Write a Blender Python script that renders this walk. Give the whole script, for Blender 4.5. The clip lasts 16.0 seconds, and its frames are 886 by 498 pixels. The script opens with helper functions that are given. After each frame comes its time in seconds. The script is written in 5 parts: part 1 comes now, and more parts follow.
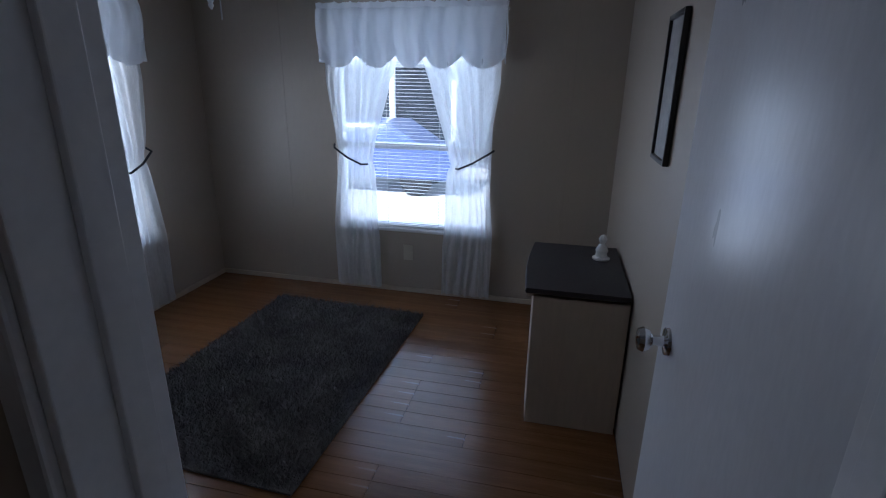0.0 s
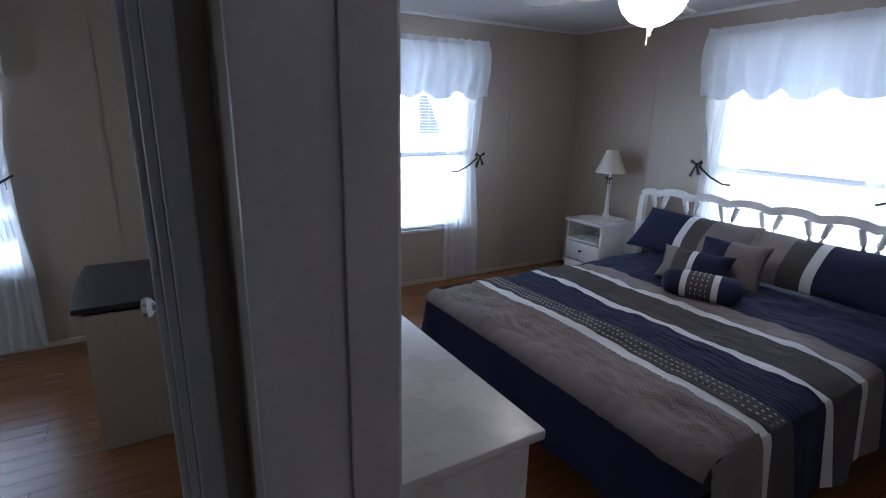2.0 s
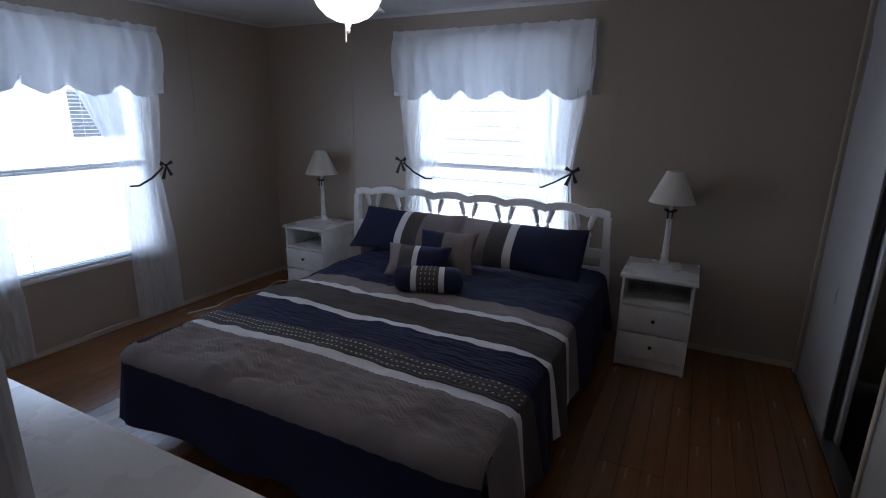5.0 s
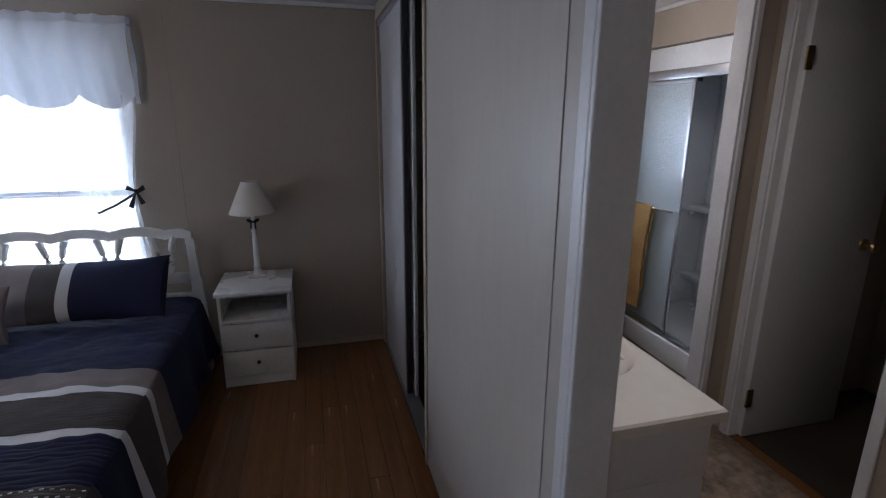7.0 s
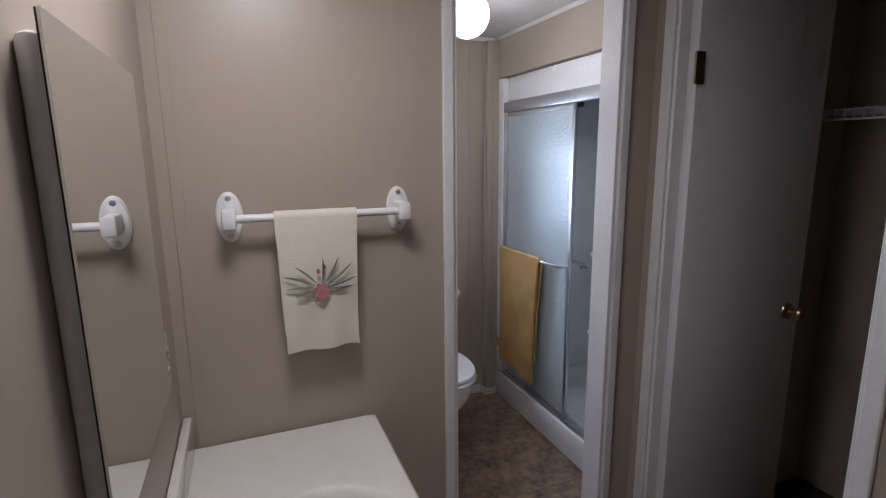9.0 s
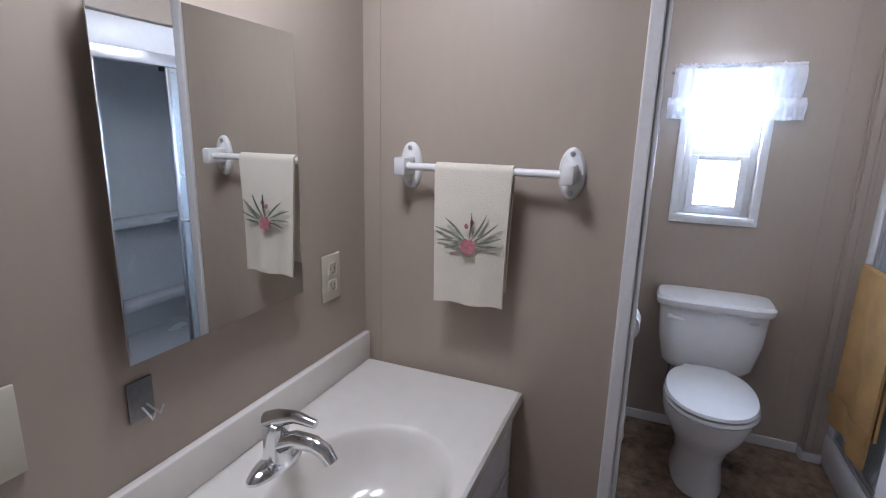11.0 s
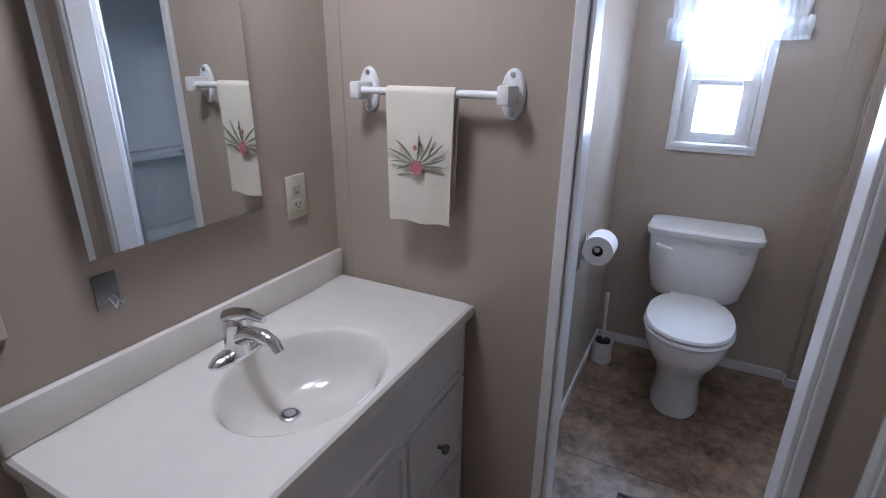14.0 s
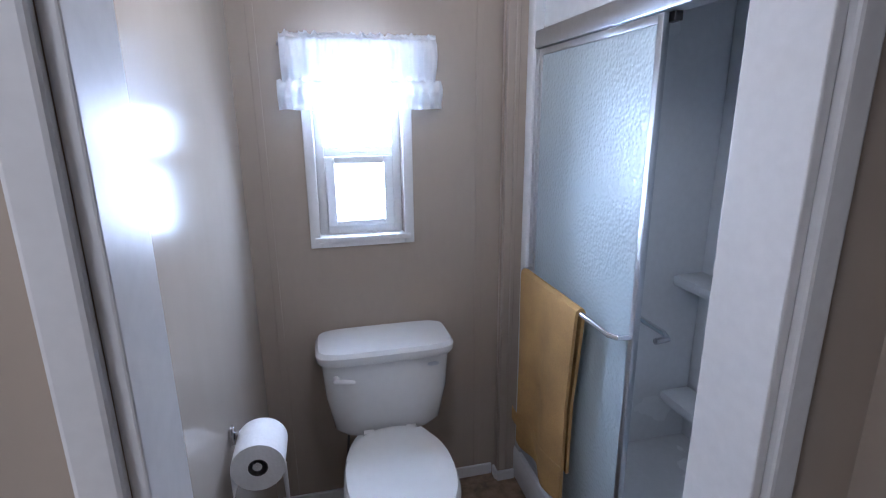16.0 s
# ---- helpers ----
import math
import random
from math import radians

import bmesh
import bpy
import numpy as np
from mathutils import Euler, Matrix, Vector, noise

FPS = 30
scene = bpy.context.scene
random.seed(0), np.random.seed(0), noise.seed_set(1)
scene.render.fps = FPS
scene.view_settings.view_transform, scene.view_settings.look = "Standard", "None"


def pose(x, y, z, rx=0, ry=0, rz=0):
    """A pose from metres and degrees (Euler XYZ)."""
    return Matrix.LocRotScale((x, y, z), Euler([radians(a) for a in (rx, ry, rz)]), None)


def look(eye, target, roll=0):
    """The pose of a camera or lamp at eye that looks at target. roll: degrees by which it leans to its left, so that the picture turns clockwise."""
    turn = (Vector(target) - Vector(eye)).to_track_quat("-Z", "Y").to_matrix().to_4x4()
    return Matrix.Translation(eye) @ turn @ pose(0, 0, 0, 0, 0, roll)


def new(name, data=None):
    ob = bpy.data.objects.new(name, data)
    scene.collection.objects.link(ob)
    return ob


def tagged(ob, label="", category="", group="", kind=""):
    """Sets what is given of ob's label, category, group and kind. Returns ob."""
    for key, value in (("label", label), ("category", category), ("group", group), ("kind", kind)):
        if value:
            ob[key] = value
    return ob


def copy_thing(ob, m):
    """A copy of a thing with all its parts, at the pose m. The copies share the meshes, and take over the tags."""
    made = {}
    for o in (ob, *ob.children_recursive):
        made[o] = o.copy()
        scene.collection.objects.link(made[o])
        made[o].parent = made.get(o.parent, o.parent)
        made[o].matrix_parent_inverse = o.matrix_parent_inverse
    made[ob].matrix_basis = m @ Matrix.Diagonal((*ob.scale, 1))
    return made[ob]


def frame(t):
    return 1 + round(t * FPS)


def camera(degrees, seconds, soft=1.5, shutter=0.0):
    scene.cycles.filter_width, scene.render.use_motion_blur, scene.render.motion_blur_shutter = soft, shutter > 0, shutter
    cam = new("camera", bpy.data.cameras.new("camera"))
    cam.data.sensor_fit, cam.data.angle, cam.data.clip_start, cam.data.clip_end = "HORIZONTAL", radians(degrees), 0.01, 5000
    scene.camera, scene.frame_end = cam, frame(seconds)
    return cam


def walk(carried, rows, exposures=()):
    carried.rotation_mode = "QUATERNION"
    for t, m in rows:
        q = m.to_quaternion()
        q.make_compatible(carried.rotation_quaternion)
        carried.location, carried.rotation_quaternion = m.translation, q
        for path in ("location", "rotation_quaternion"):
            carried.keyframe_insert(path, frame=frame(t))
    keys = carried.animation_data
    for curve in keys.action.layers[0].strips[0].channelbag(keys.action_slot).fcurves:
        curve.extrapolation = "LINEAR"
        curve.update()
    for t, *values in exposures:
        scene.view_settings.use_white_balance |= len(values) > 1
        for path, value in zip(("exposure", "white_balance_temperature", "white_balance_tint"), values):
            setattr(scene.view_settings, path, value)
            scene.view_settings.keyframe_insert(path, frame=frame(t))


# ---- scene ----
cam = camera(82.8, 16.0, soft=1.1)
METRES, EYE, TILT, LEAN, TURN = 4.1, 1.43, 0.0, 0.0, 16.4
PATH = [
    (0, (0.462, 0.365, 1.439), (0.043, 2.217, 0.813), 0.9),
    (0.5, (0.572, 0.177, 1.475), (0.518, 2.078, 0.855), 0.9),
    (1, (0.632, 0.066, 1.46), (1.030, 1.938, 0.905), 1.3),
    (1.5, (0.662, -0.019, 1.436), (1.393, 1.763, 0.896), 1.2),
    (2, (0.701, 0.016, 1.421), (1.679, 1.678, 0.891), 1.1),
    (2.8, (0.823, 0.166, 1.419), (2.057, 1.649, 0.89), 1.1),
    (3, (0.871, 0.178, 1.432), (2.149, 1.622, 0.898), 1.0),
    (3.2, (0.896, 0.202, 1.439), (2.214, 1.608, 0.903), 1.0),
    (5.3, (0.838, 0.243, 1.435), (2.642, 0.927, 0.91), 0.3),
    (5.5, (0.83, 0.244, 1.446), (2.682, 0.778, 0.915), 0.1),
    (5.6, (0.814, 0.261, 1.456), (2.688, 0.709, 0.922), 0.3),
    (6, (0.815, 0.221, 1.457), (2.735, 0.403, 0.927), 0.2),
    (6.3, (0.833, 0.178, 1.482), (2.759, 0.16, 0.944), 0.1),
    (6.5, (0.869, 0.141, 1.474), (2.792, -0.019, 0.947), 0.3),
    (7, (0.983, 0.013, 1.492), (2.854, -0.477, 0.982), 0.2),
    (7.5, (1.157, -0.122, 1.502), (2.923, -0.918, 1.006), 0.3),
    (8, (1.305, -0.313, 1.510), (3.028, -1.222, 1.058), 0.1),
    (8.5, (1.416, -0.49, 1.489), (3.155, -1.384, 1.069), -0.0),
    (9, (1.518, -0.668, 1.487), (3.346, -1.388, 1.113), -0.6),
    (9.5, (1.626, -0.839, 1.486), (3.569, -1.168, 1.144), -0.5),
    (10, (1.655, -0.99, 1.486), (3.621, -0.793, 1.173), -0.6),
    (12.5, (1.516, -1.357, 1.328), (3.175, -0.402, 0.751), 0.6),
    (13, (1.516, -1.372, 1.33), (3.161, -0.431, 0.691), 0.7),
    (13.5, (1.513, -1.407, 1.362), (3.154, -0.481, 0.69), 0.6),
    (14, (1.616, -1.452, 1.411), (3.287, -0.596, 0.722), 0.6),
    (14.5, (1.813, -1.452, 1.448), (3.589, -0.809, 0.788), 0.1),
    (15, (2.032, -1.426, 1.46), (3.917, -1.164, 0.847), -0.5),
    (15.5, (2.252, -1.406, 1.488), (4.164, -1.495, 0.908), -1.0),
    (16, (2.439, -1.338, 1.495), (4.318, -1.792, 0.981), -0.5),
]
EXPOSURES = [(0, 1.45, 5750, 16), (1, 1.9, 5950, 16), (2, 2.15, 5850, 15), (3, 2.05, 5750, 15), (5.5, 1.25, 6050, 18), (6.5, 1.5, 6100, 18), (7.5, 2.15, 6100, 17), (9, 2.38, 5900, 17), (10, 2.66, 5650, 17), (13, 2.80, 5400, 17), (15, 2.80, 5350, 17), (16, 2.62, 5350, 17)]
walk(cam, [(t, look(eye, target, roll)) for t, eye, target, roll in PATH], EXPOSURES)

# ---- world and light ----
world = bpy.data.worlds.new("sky")
scene.world = world
world.use_nodes = True
wn = world.node_tree
sky = wn.nodes.new("ShaderNodeTexSky")
sky.sky_type, sky.sun_disc = "NISHITA", False
sky.sun_elevation, sky.sun_rotation = radians(48), radians(214)
wn.nodes["Background"].inputs["Strength"].default_value = 0.15
wn.links.new(sky.outputs[0], wn.nodes["Background"].inputs["Color"])


def lamp(name, kind, energy, colour, m, **more):
    data = bpy.data.lights.new(name, kind)
    data.energy, data.color = energy, colour
    if "angle" in more:
        data.angle = more["angle"]
    if "size" in more:
        data.shape, data.size, data.size_y = "RECTANGLE", more["size"][0], more["size"][1]
    if "radius" in more:
        data.shadow_soft_size = more["radius"]
    ob = new(name, data)
    ob.matrix_world = m
    return ob


lamp("sun", "SUN", 5.0, (1, 0.95, 0.87), look((-10, -15, 20), (0, 0, 0)), angle=radians(0.5))

XE, YN, XW, ZC = 4.20, 3.60, -2.03, 2.12       # east and north outer walls, west wall of the small bedroom, ceiling
XH = 0.772                                     # hall face of that partition
XP0, XP1 = 0.80, 0.92                          # partition between small and large bedroom
YB, YV = -0.41, -0.49                          # partition between large bedroom and vanity
XT0, XT1 = 2.78, 2.86                          # partition between vanity and toilet room
YS, YSV = -2.06, -1.868                         # front of shower, south wall of vanity
SKY = (0.78, 0.87, 1.0)
# daylight of the sky in the window openings: outer face of each window, looking in
lamp("window_light_e", "AREA", 8.2, SKY, look((XE + 0.20, 1.59, 1.2), (0, 1.59, 1.0)), size=(1.15, 1.35))
lamp("window_light_n", "AREA", 7, SKY, look((2.475, YN + 0.20, 1.2), (2.475, 0, 1.0)), size=(1.15, 1.35))
lamp("window_light_a", "AREA", 5, SKY, look((-0.495, YN + 0.20, 1.2), (-0.495, 0, 1.0)), size=(1.03, 1.35))
lamp("window_light_w", "AREA", 4, SKY, look((XW - 0.20, 2.45, 1.2), (0, 2.45, 1.0)), size=(0.8, 1.35))
lamp("window_light_t", "AREA", 5, SKY, look((XE + 0.20, -1.47, 1.38), (0, -1.47, 1.2)), size=(0.30, 0.58))


# ---- materials ----
def nodes(name):
    m = bpy.data.materials.new(name)
    m.use_nodes = True
    return m, m.node_tree, m.node_tree.nodes["Principled BSDF"]


def mat(name, colour, rough=0.5, vary=0.08, scale=6.0, fine=80.0, bump=0.0, metal=0.0, stretch=(1, 1, 1), coat=0.0, random_tone=0.0, second=None):
    """Principled paint with tone variation at two scales and a fine relief."""
    m, t, p = nodes(name)
    co = t.nodes.new("ShaderNodeTexCoord")
    mp = t.nodes.new("ShaderNodeMapping")
    mp.inputs["Scale"].default_value = stretch
    t.links.new(co.outputs["Object"], mp.inputs[0])
    big, small = t.nodes.new("ShaderNodeTexNoise"), t.nodes.new("ShaderNodeTexNoise")
    for n, s in ((big, scale), (small, fine)):
        n.inputs["Scale"].default_value, n.inputs["Detail"].default_value = s, 5
        t.links.new(mp.outputs[0], n.inputs["Vector"])
    mix = t.nodes.new("ShaderNodeMath")
    mix.operation = "MULTIPLY_ADD"
    mix.inputs[1].default_value = 0.4
    t.links.new(small.outputs["Fac"], mix.inputs[0])
    half = t.nodes.new("ShaderNodeMath")
    half.operation, half.inputs[1].default_value = "MULTIPLY", 0.6
    t.links.new(big.outputs["Fac"], half.inputs[0])
    t.links.new(half.outputs[0], mix.inputs[2])
    ramp = t.nodes.new("ShaderNodeValToRGB")
    c2 = second or [c * (1 - 2.2 * vary) for c in colour]
    c1 = colour if second else [min(1, c * (1 + 1.2 * vary)) for c in colour]
    ramp.color_ramp.elements[0].position, ramp.color_ramp.elements[1].position = 0.32, 0.68
    ramp.color_ramp.elements[0].color, ramp.color_ramp.elements[1].color = (*c2, 1), (*c1, 1)
    t.links.new(mix.outputs[0], ramp.inputs[0])
    out = ramp.outputs[0]
    if random_tone:
        info = t.nodes.new("ShaderNodeObjectInfo")
        hsv = t.nodes.new("ShaderNodeHueSaturation")
        rr = t.nodes.new("ShaderNodeMapRange")
        rr.inputs["To Min"].default_value, rr.inputs["To Max"].default_value = 1 - random_tone, 1 + random_tone
        t.links.new(info.outputs["Random"], rr.inputs[0])
        t.links.new(rr.outputs[0], hsv.inputs["Value"])
        t.links.new(out, hsv.inputs["Color"])
        out = hsv.outputs[0]
    t.links.new(out, p.inputs["Base Color"])
    rn = t.nodes.new("ShaderNodeMapRange")
    rn.inputs["To Min"].default_value, rn.inputs["To Max"].default_value = max(0.02, rough - 0.08), min(1, rough + 0.08)
    t.links.new(big.outputs["Fac"], rn.inputs[0])
    t.links.new(rn.outputs[0], p.inputs["Roughness"])
    p.inputs["Metallic"].default_value, p.inputs["Coat Weight"].default_value = metal, coat
    if bump:
        b = t.nodes.new("ShaderNodeBump")
        b.inputs["Strength"].default_value, b.inputs["Distance"].default_value = bump, 0.004
        t.links.new(small.outputs["Fac"], b.inputs["Height"])
        t.links.new(b.outputs[0], p.inputs["Normal"])
    return m


WALL = mat("beige_wall", (0.425, 0.362, 0.297), 0.36, 0.020, 2.0, 45, 0.04, stretch=(1, 1, 0.4))
WALL_GLOSS = mat("glossy_beige_wall", (0.46, 0.405, 0.35), 0.15, 0.028, 2.0, 14, 0.02, stretch=(1, 1, 0.4))
WALL_PALE = mat("pale_wall_panel", (0.54, 0.50, 0.45), 0.36, 0.035, 3, 60, 0.06, stretch=(1, 1, 0.15))
CEIL = mat("ceiling_board", (0.72, 0.71, 0.70), 0.8, 0.05, 3, 140, 0.3)
TRIM = mat("white_trim_paint", (0.74, 0.74, 0.75), 0.32, 0.04, 5, 70, 0.04)
DOOR = mat("white_door_paint", (0.70, 0.70, 0.72), 0.30, 0.05, 3, 90, 0.08, stretch=(1, 1, 0.3))
WHITE = mat("white_lacquer", (0.80, 0.80, 0.79), 0.28, 0.03, 5, 60, 0.02)
LAMINATE = mat("pale_laminate", (0.55, 0.47, 0.38), 0.45, 0.06, 4, 50, 0.03, stretch=(1, 1, 0.2))
SLATE = mat("dark_laminate_top", (0.05, 0.045, 0.05), 0.4, 0.15, 5, 60, 0.03)
NAVY = mat("navy_fabric", (0.009, 0.013, 0.056), 0.85, 0.2, 6, 300, 0.4)
TAUPE = mat("taupe_fabric", (0.23, 0.195, 0.19), 0.85, 0.12, 6, 300, 0.4)
BROWNG = mat("dark_taupe_fabric", (0.080, 0.072, 0.073), 0.85, 0.12, 6, 300, 0.4)
WHITEF = mat("white_band_fabric", (0.70, 0.70, 0.72), 0.8, 0.06, 6, 300, 0.3)
BLACK = mat("black_plastic", (0.012, 0.012, 0.014), 0.35, 0.15, 5, 80, 0.02)
SCREEN = mat("black_screen", (0.006, 0.006, 0.008), 0.12, 0.1, 5, 80, 0)
BLACKRIB = mat("black_ribbon", (0.008, 0.008, 0.012), 0.5, 0.2, 9, 200, 0.1)
CERAMIC = mat("white_ceramic", (0.80, 0.80, 0.79), 0.10, 0.02, 4, 30, 0, coat=0.4)
MARBLE = mat("cultured_marble", (0.78, 0.75, 0.70), 0.13, 0.03, 3, 20, 0, coat=0.3)
CABINET = mat("vanity_cabinet_paint", (0.74, 0.74, 0.76), 0.4, 0.03, 4, 60, 0.03)
CHROME = mat("chrome", (0.80, 0.81, 0.83), 0.10, 0.03, 8, 60, 0, metal=1.0)
ALU = mat("brushed_aluminium", (0.62, 0.64, 0.67), 0.36, 0.04, 8, 60, 0.0, metal=1.0)
STEEL = mat("dull_steel", (0.22, 0.22, 0.22), 0.42, 0.1, 12, 90, 0.0, metal=1.0)
BRASS = mat("worn_brass", (0.45, 0.34, 0.18), 0.3, 0.1, 8, 120, 0.05, metal=1.0)
FIBRE = mat("fibreglass_surround", (0.82, 0.84, 0.86), 0.25, 0.03, 3, 40, 0.02)
IVORY = mat("ivory_plastic", (0.58, 0.54, 0.44), 0.35, 0.03, 5, 50, 0)
PLASTICW = mat("white_plastic", (0.78, 0.78, 0.78), 0.3, 0.03, 5, 50, 0)
DARKGAP = mat("dark_slot", (0.02, 0.02, 0.02), 0.7, 0.1, 5, 50, 0)
TOWELC = mat("cream_terry", (0.72, 0.67, 0.57), 0.95, 0.06, 5, 320, 0.35)
TOWELY = mat("ochre_terry", (0.52, 0.32, 0.12), 0.95, 0.14, 7, 260, 1.0)
PAPER = mat("tissue_paper", (0.78, 0.78, 0.78), 0.95, 0.03, 8, 120, 0.2)
RUGM = mat("shag_fibre", (0.15, 0.138, 0.132), 0.95, 0.25, 5, 120, 0.6)
PICT = mat("dark_frame_wood", (0.015, 0.013, 0.013), 0.3, 0.2, 8, 80, 0)
PICP = mat("grey_print", (0.35, 0.34, 0.33), 0.4, 0.15, 9, 40, 0)
GREEN = mat("embroidery_green", (0.20, 0.23, 0.17), 0.9, 0.2, 20, 200, 0.2)
ROSE = mat("embroidery_rose", (0.52, 0.20, 0.22), 0.9, 0.2, 30, 200, 0.2)
SHADE = mat("cream_lampshade", (0.66, 0.62, 0.55), 0.8, 0.04, 8, 200, 0.2)
FIGURE = mat("porcelain_figure", (0.72, 0.70, 0.69), 0.25, 0.05, 20, 60, 0)
CARPET = mat("dark_closet_carpet", (0.045, 0.032, 0.024), 0.95, 0.2, 5, 200, 0.6)
FROST = mat("unlit_frosted_glass", (0.75, 0.74, 0.70), 0.25, 0.03, 5, 40, 0)
ROD = mat("curtain_rod_metal", (0.5, 0.5, 0.5), 0.35, 0.05, 8, 60, 0, metal=1)
SIDING = mat("white_siding", (0.82, 0.82, 0.80), 0.6, 0.05, 2, 30, 0.05)
ROOFM = mat("grey_shingle", (0.16, 0.16, 0.17), 0.9, 0.2, 4, 40, 0.4)
# shade put into the colour: carport depth and the neighbours' window openings
SHADOWED = mat("shade_grey", (0.09, 0.10, 0.12), 0.8, 0.2, 2, 30, 0.1)
CONCRETE = mat("pale_concrete", (0.52, 0.51, 0.49), 0.85, 0.12, 0.8, 30, 0.3)
ASPHALT = mat("asphalt", (0.06, 0.06, 0.065), 0.9, 0.2, 1, 50, 0.4)
LEAF = mat("hedge_leaf", (0.05, 0.10, 0.03), 0.7, 0.3, 6, 40, 0.2)
CARP = mat("car_paint_blue", (0.06, 0.09, 0.22), 0.3, 0.05, 3, 30, 0, coat=0.5)


def wood_floor():
    m = mat("honey_plank", (0.27, 0.122, 0.045), 0.25, 0.16, 3.0, 26, 0.05, stretch=(0.5, 9, 1), coat=0.25, random_tone=0.10, second=(0.165, 0.066, 0.023))
    return m


WOOD = wood_floor()


def stone_vinyl():
    m = mat("mottled_vinyl", (0.39, 0.285, 0.20), 0.38, 0.2, 9, 30, 0.12, second=(0.06, 0.037, 0.024))
    return m


VINYL = stone_vinyl()


def sheer():
    m, t, p = nodes("sheer_voile")
    p.inputs["Base Color"].default_value, p.inputs["Roughness"].default_value = (0.90, 0.91, 0.93, 1), 0.9
    tr, tl, mx, mx2 = (t.nodes.new("ShaderNode" + k) for k in ("BsdfTransparent", "BsdfTranslucent", "MixShader", "MixShader"))
    tl.inputs[0].default_value = (0.93, 0.95, 0.97, 1)
    no = t.nodes.new("ShaderNodeTexNoise")
    no.inputs["Scale"].default_value = 40
    rr = t.nodes.new("ShaderNodeMapRange")
    rr.inputs["To Min"].default_value, rr.inputs["To Max"].default_value = 0.50, 0.78
    t.links.new(no.outputs["Fac"], rr.inputs[0])
    mx.inputs[0].default_value = 0.46
    t.links.new(p.outputs[0], mx.inputs[1]), t.links.new(tl.outputs[0], mx.inputs[2])
    t.links.new(rr.outputs[0], mx2.inputs[0])
    t.links.new(tr.outputs[0], mx2.inputs[1]), t.links.new(mx.outputs[0], mx2.inputs[2])
    t.links.new(mx2.outputs[0], t.nodes["Material Output"].inputs[0])
    return m


SHEER = sheer()


def cloth_thick():
    m, t, p = nodes("white_valance_cloth")
    p.inputs["Base Color"].default_value, p.inputs["Roughness"].default_value = (0.80, 0.81, 0.83, 1), 0.9
    tl, mx = t.nodes.new("ShaderNodeBsdfTranslucent"), t.nodes.new("ShaderNodeMixShader")
    tl.inputs[0].default_value = (0.80, 0.84, 0.9, 1)
    no, b = t.nodes.new("ShaderNodeTexNoise"), t.nodes.new("ShaderNodeBump")
    no.inputs["Scale"].default_value, b.inputs["Strength"].default_value = 220, 0.15
    t.links.new(no.outputs["Fac"], b.inputs["Height"]), t.links.new(b.outputs[0], p.inputs["Normal"])
    mx.inputs[0].default_value = 0.17
    t.links.new(p.outputs[0], mx.inputs[1]), t.links.new(tl.outputs[0], mx.inputs[2])
    t.links.new(mx.outputs[0], t.nodes["Material Output"].inputs[0])
    return m


VALANCE = cloth_thick()


def glass(name, rough=0.0, tint=(0.9, 0.95, 0.97), opacity=0.12, bump=0.0, bscale=60.0):
    """Thin pane: clear or frosted film with a gloss on it."""
    m, t, p = nodes(name)
    t.nodes.remove(p)
    gl, tr, mx = t.nodes.new("ShaderNodeBsdfGlossy"), t.nodes.new("ShaderNodeBsdfTransparent"), t.nodes.new("ShaderNodeMixShader")
    tr.inputs[0].default_value = (*tint, 1)
    gl.inputs["Roughness"].default_value = max(rough, 0.02)
    mx.inputs[0].default_value = opacity
    t.links.new(tr.outputs[0], mx.inputs[1]), t.links.new(gl.outputs[0], mx.inputs[2])
    t.links.new(mx.outputs[0], t.nodes["Material Output"].inputs[0])
    return m


PANE = glass("clear_pane", 0.0, opacity=0.06)


def obscure_glass(name, bump, rough, scale, clear=0.0):
    m, t, p = nodes(name)
    p.inputs["Base Color"].default_value, p.inputs["Roughness"].default_value = (0.60, 0.67, 0.70, 1), rough
    p.inputs["Specular IOR Level"].default_value = 0.9
    tl, mx = t.nodes.new("ShaderNodeBsdfTranslucent"), t.nodes.new("ShaderNodeMixShader")
    tl.inputs[0].default_value = (0.66, 0.75, 0.79, 1)
    v, b, co = t.nodes.new("ShaderNodeTexVoronoi"), t.nodes.new("ShaderNodeBump"), t.nodes.new("ShaderNodeTexCoord")
    t.links.new(co.outputs["Object"], v.inputs["Vector"])
    v.feature, v.inputs["Scale"].default_value = "SMOOTH_F1", scale
    b.inputs["Strength"].default_value, b.inputs["Distance"].default_value = bump, 0.004
    t.links.new(v.outputs["Distance"], b.inputs["Height"]), t.links.new(b.outputs[0], p.inputs["Normal"])
    mx.inputs[0].default_value = 0.30
    t.links.new(p.outputs[0], mx.inputs[1]), t.links.new(tl.outputs[0], mx.inputs[2])
    see, mx2 = t.nodes.new("ShaderNodeBsdfTransparent"), t.nodes.new("ShaderNodeMixShader")
    see.inputs[0].default_value, mx2.inputs[0].default_value = (0.88, 0.93, 0.95, 1), clear
    t.links.new(mx.outputs[0], mx2.inputs[1]), t.links.new(see.outputs[0], mx2.inputs[2])
    t.links.new(mx2.outputs[0], t.nodes["Material Output"].inputs[0])
    return m


OBSCURE = obscure_glass("pebbled_shower_glass", 0.6, 0.08, 105, 0.10)
OBSCURE_BACK = obscure_glass("milky_shower_glass", 0.05, 0.5, 60, 0.30)


def mirror_mat():
    m, t, p = nodes("silvered_mirror")
    p.inputs["Base Color"].default_value, p.inputs["Metallic"].default_value, p.inputs["Roughness"].default_value = (0.86, 0.88, 0.88, 1), 1, 0.01
    return m


MIRROR = mirror_mat()


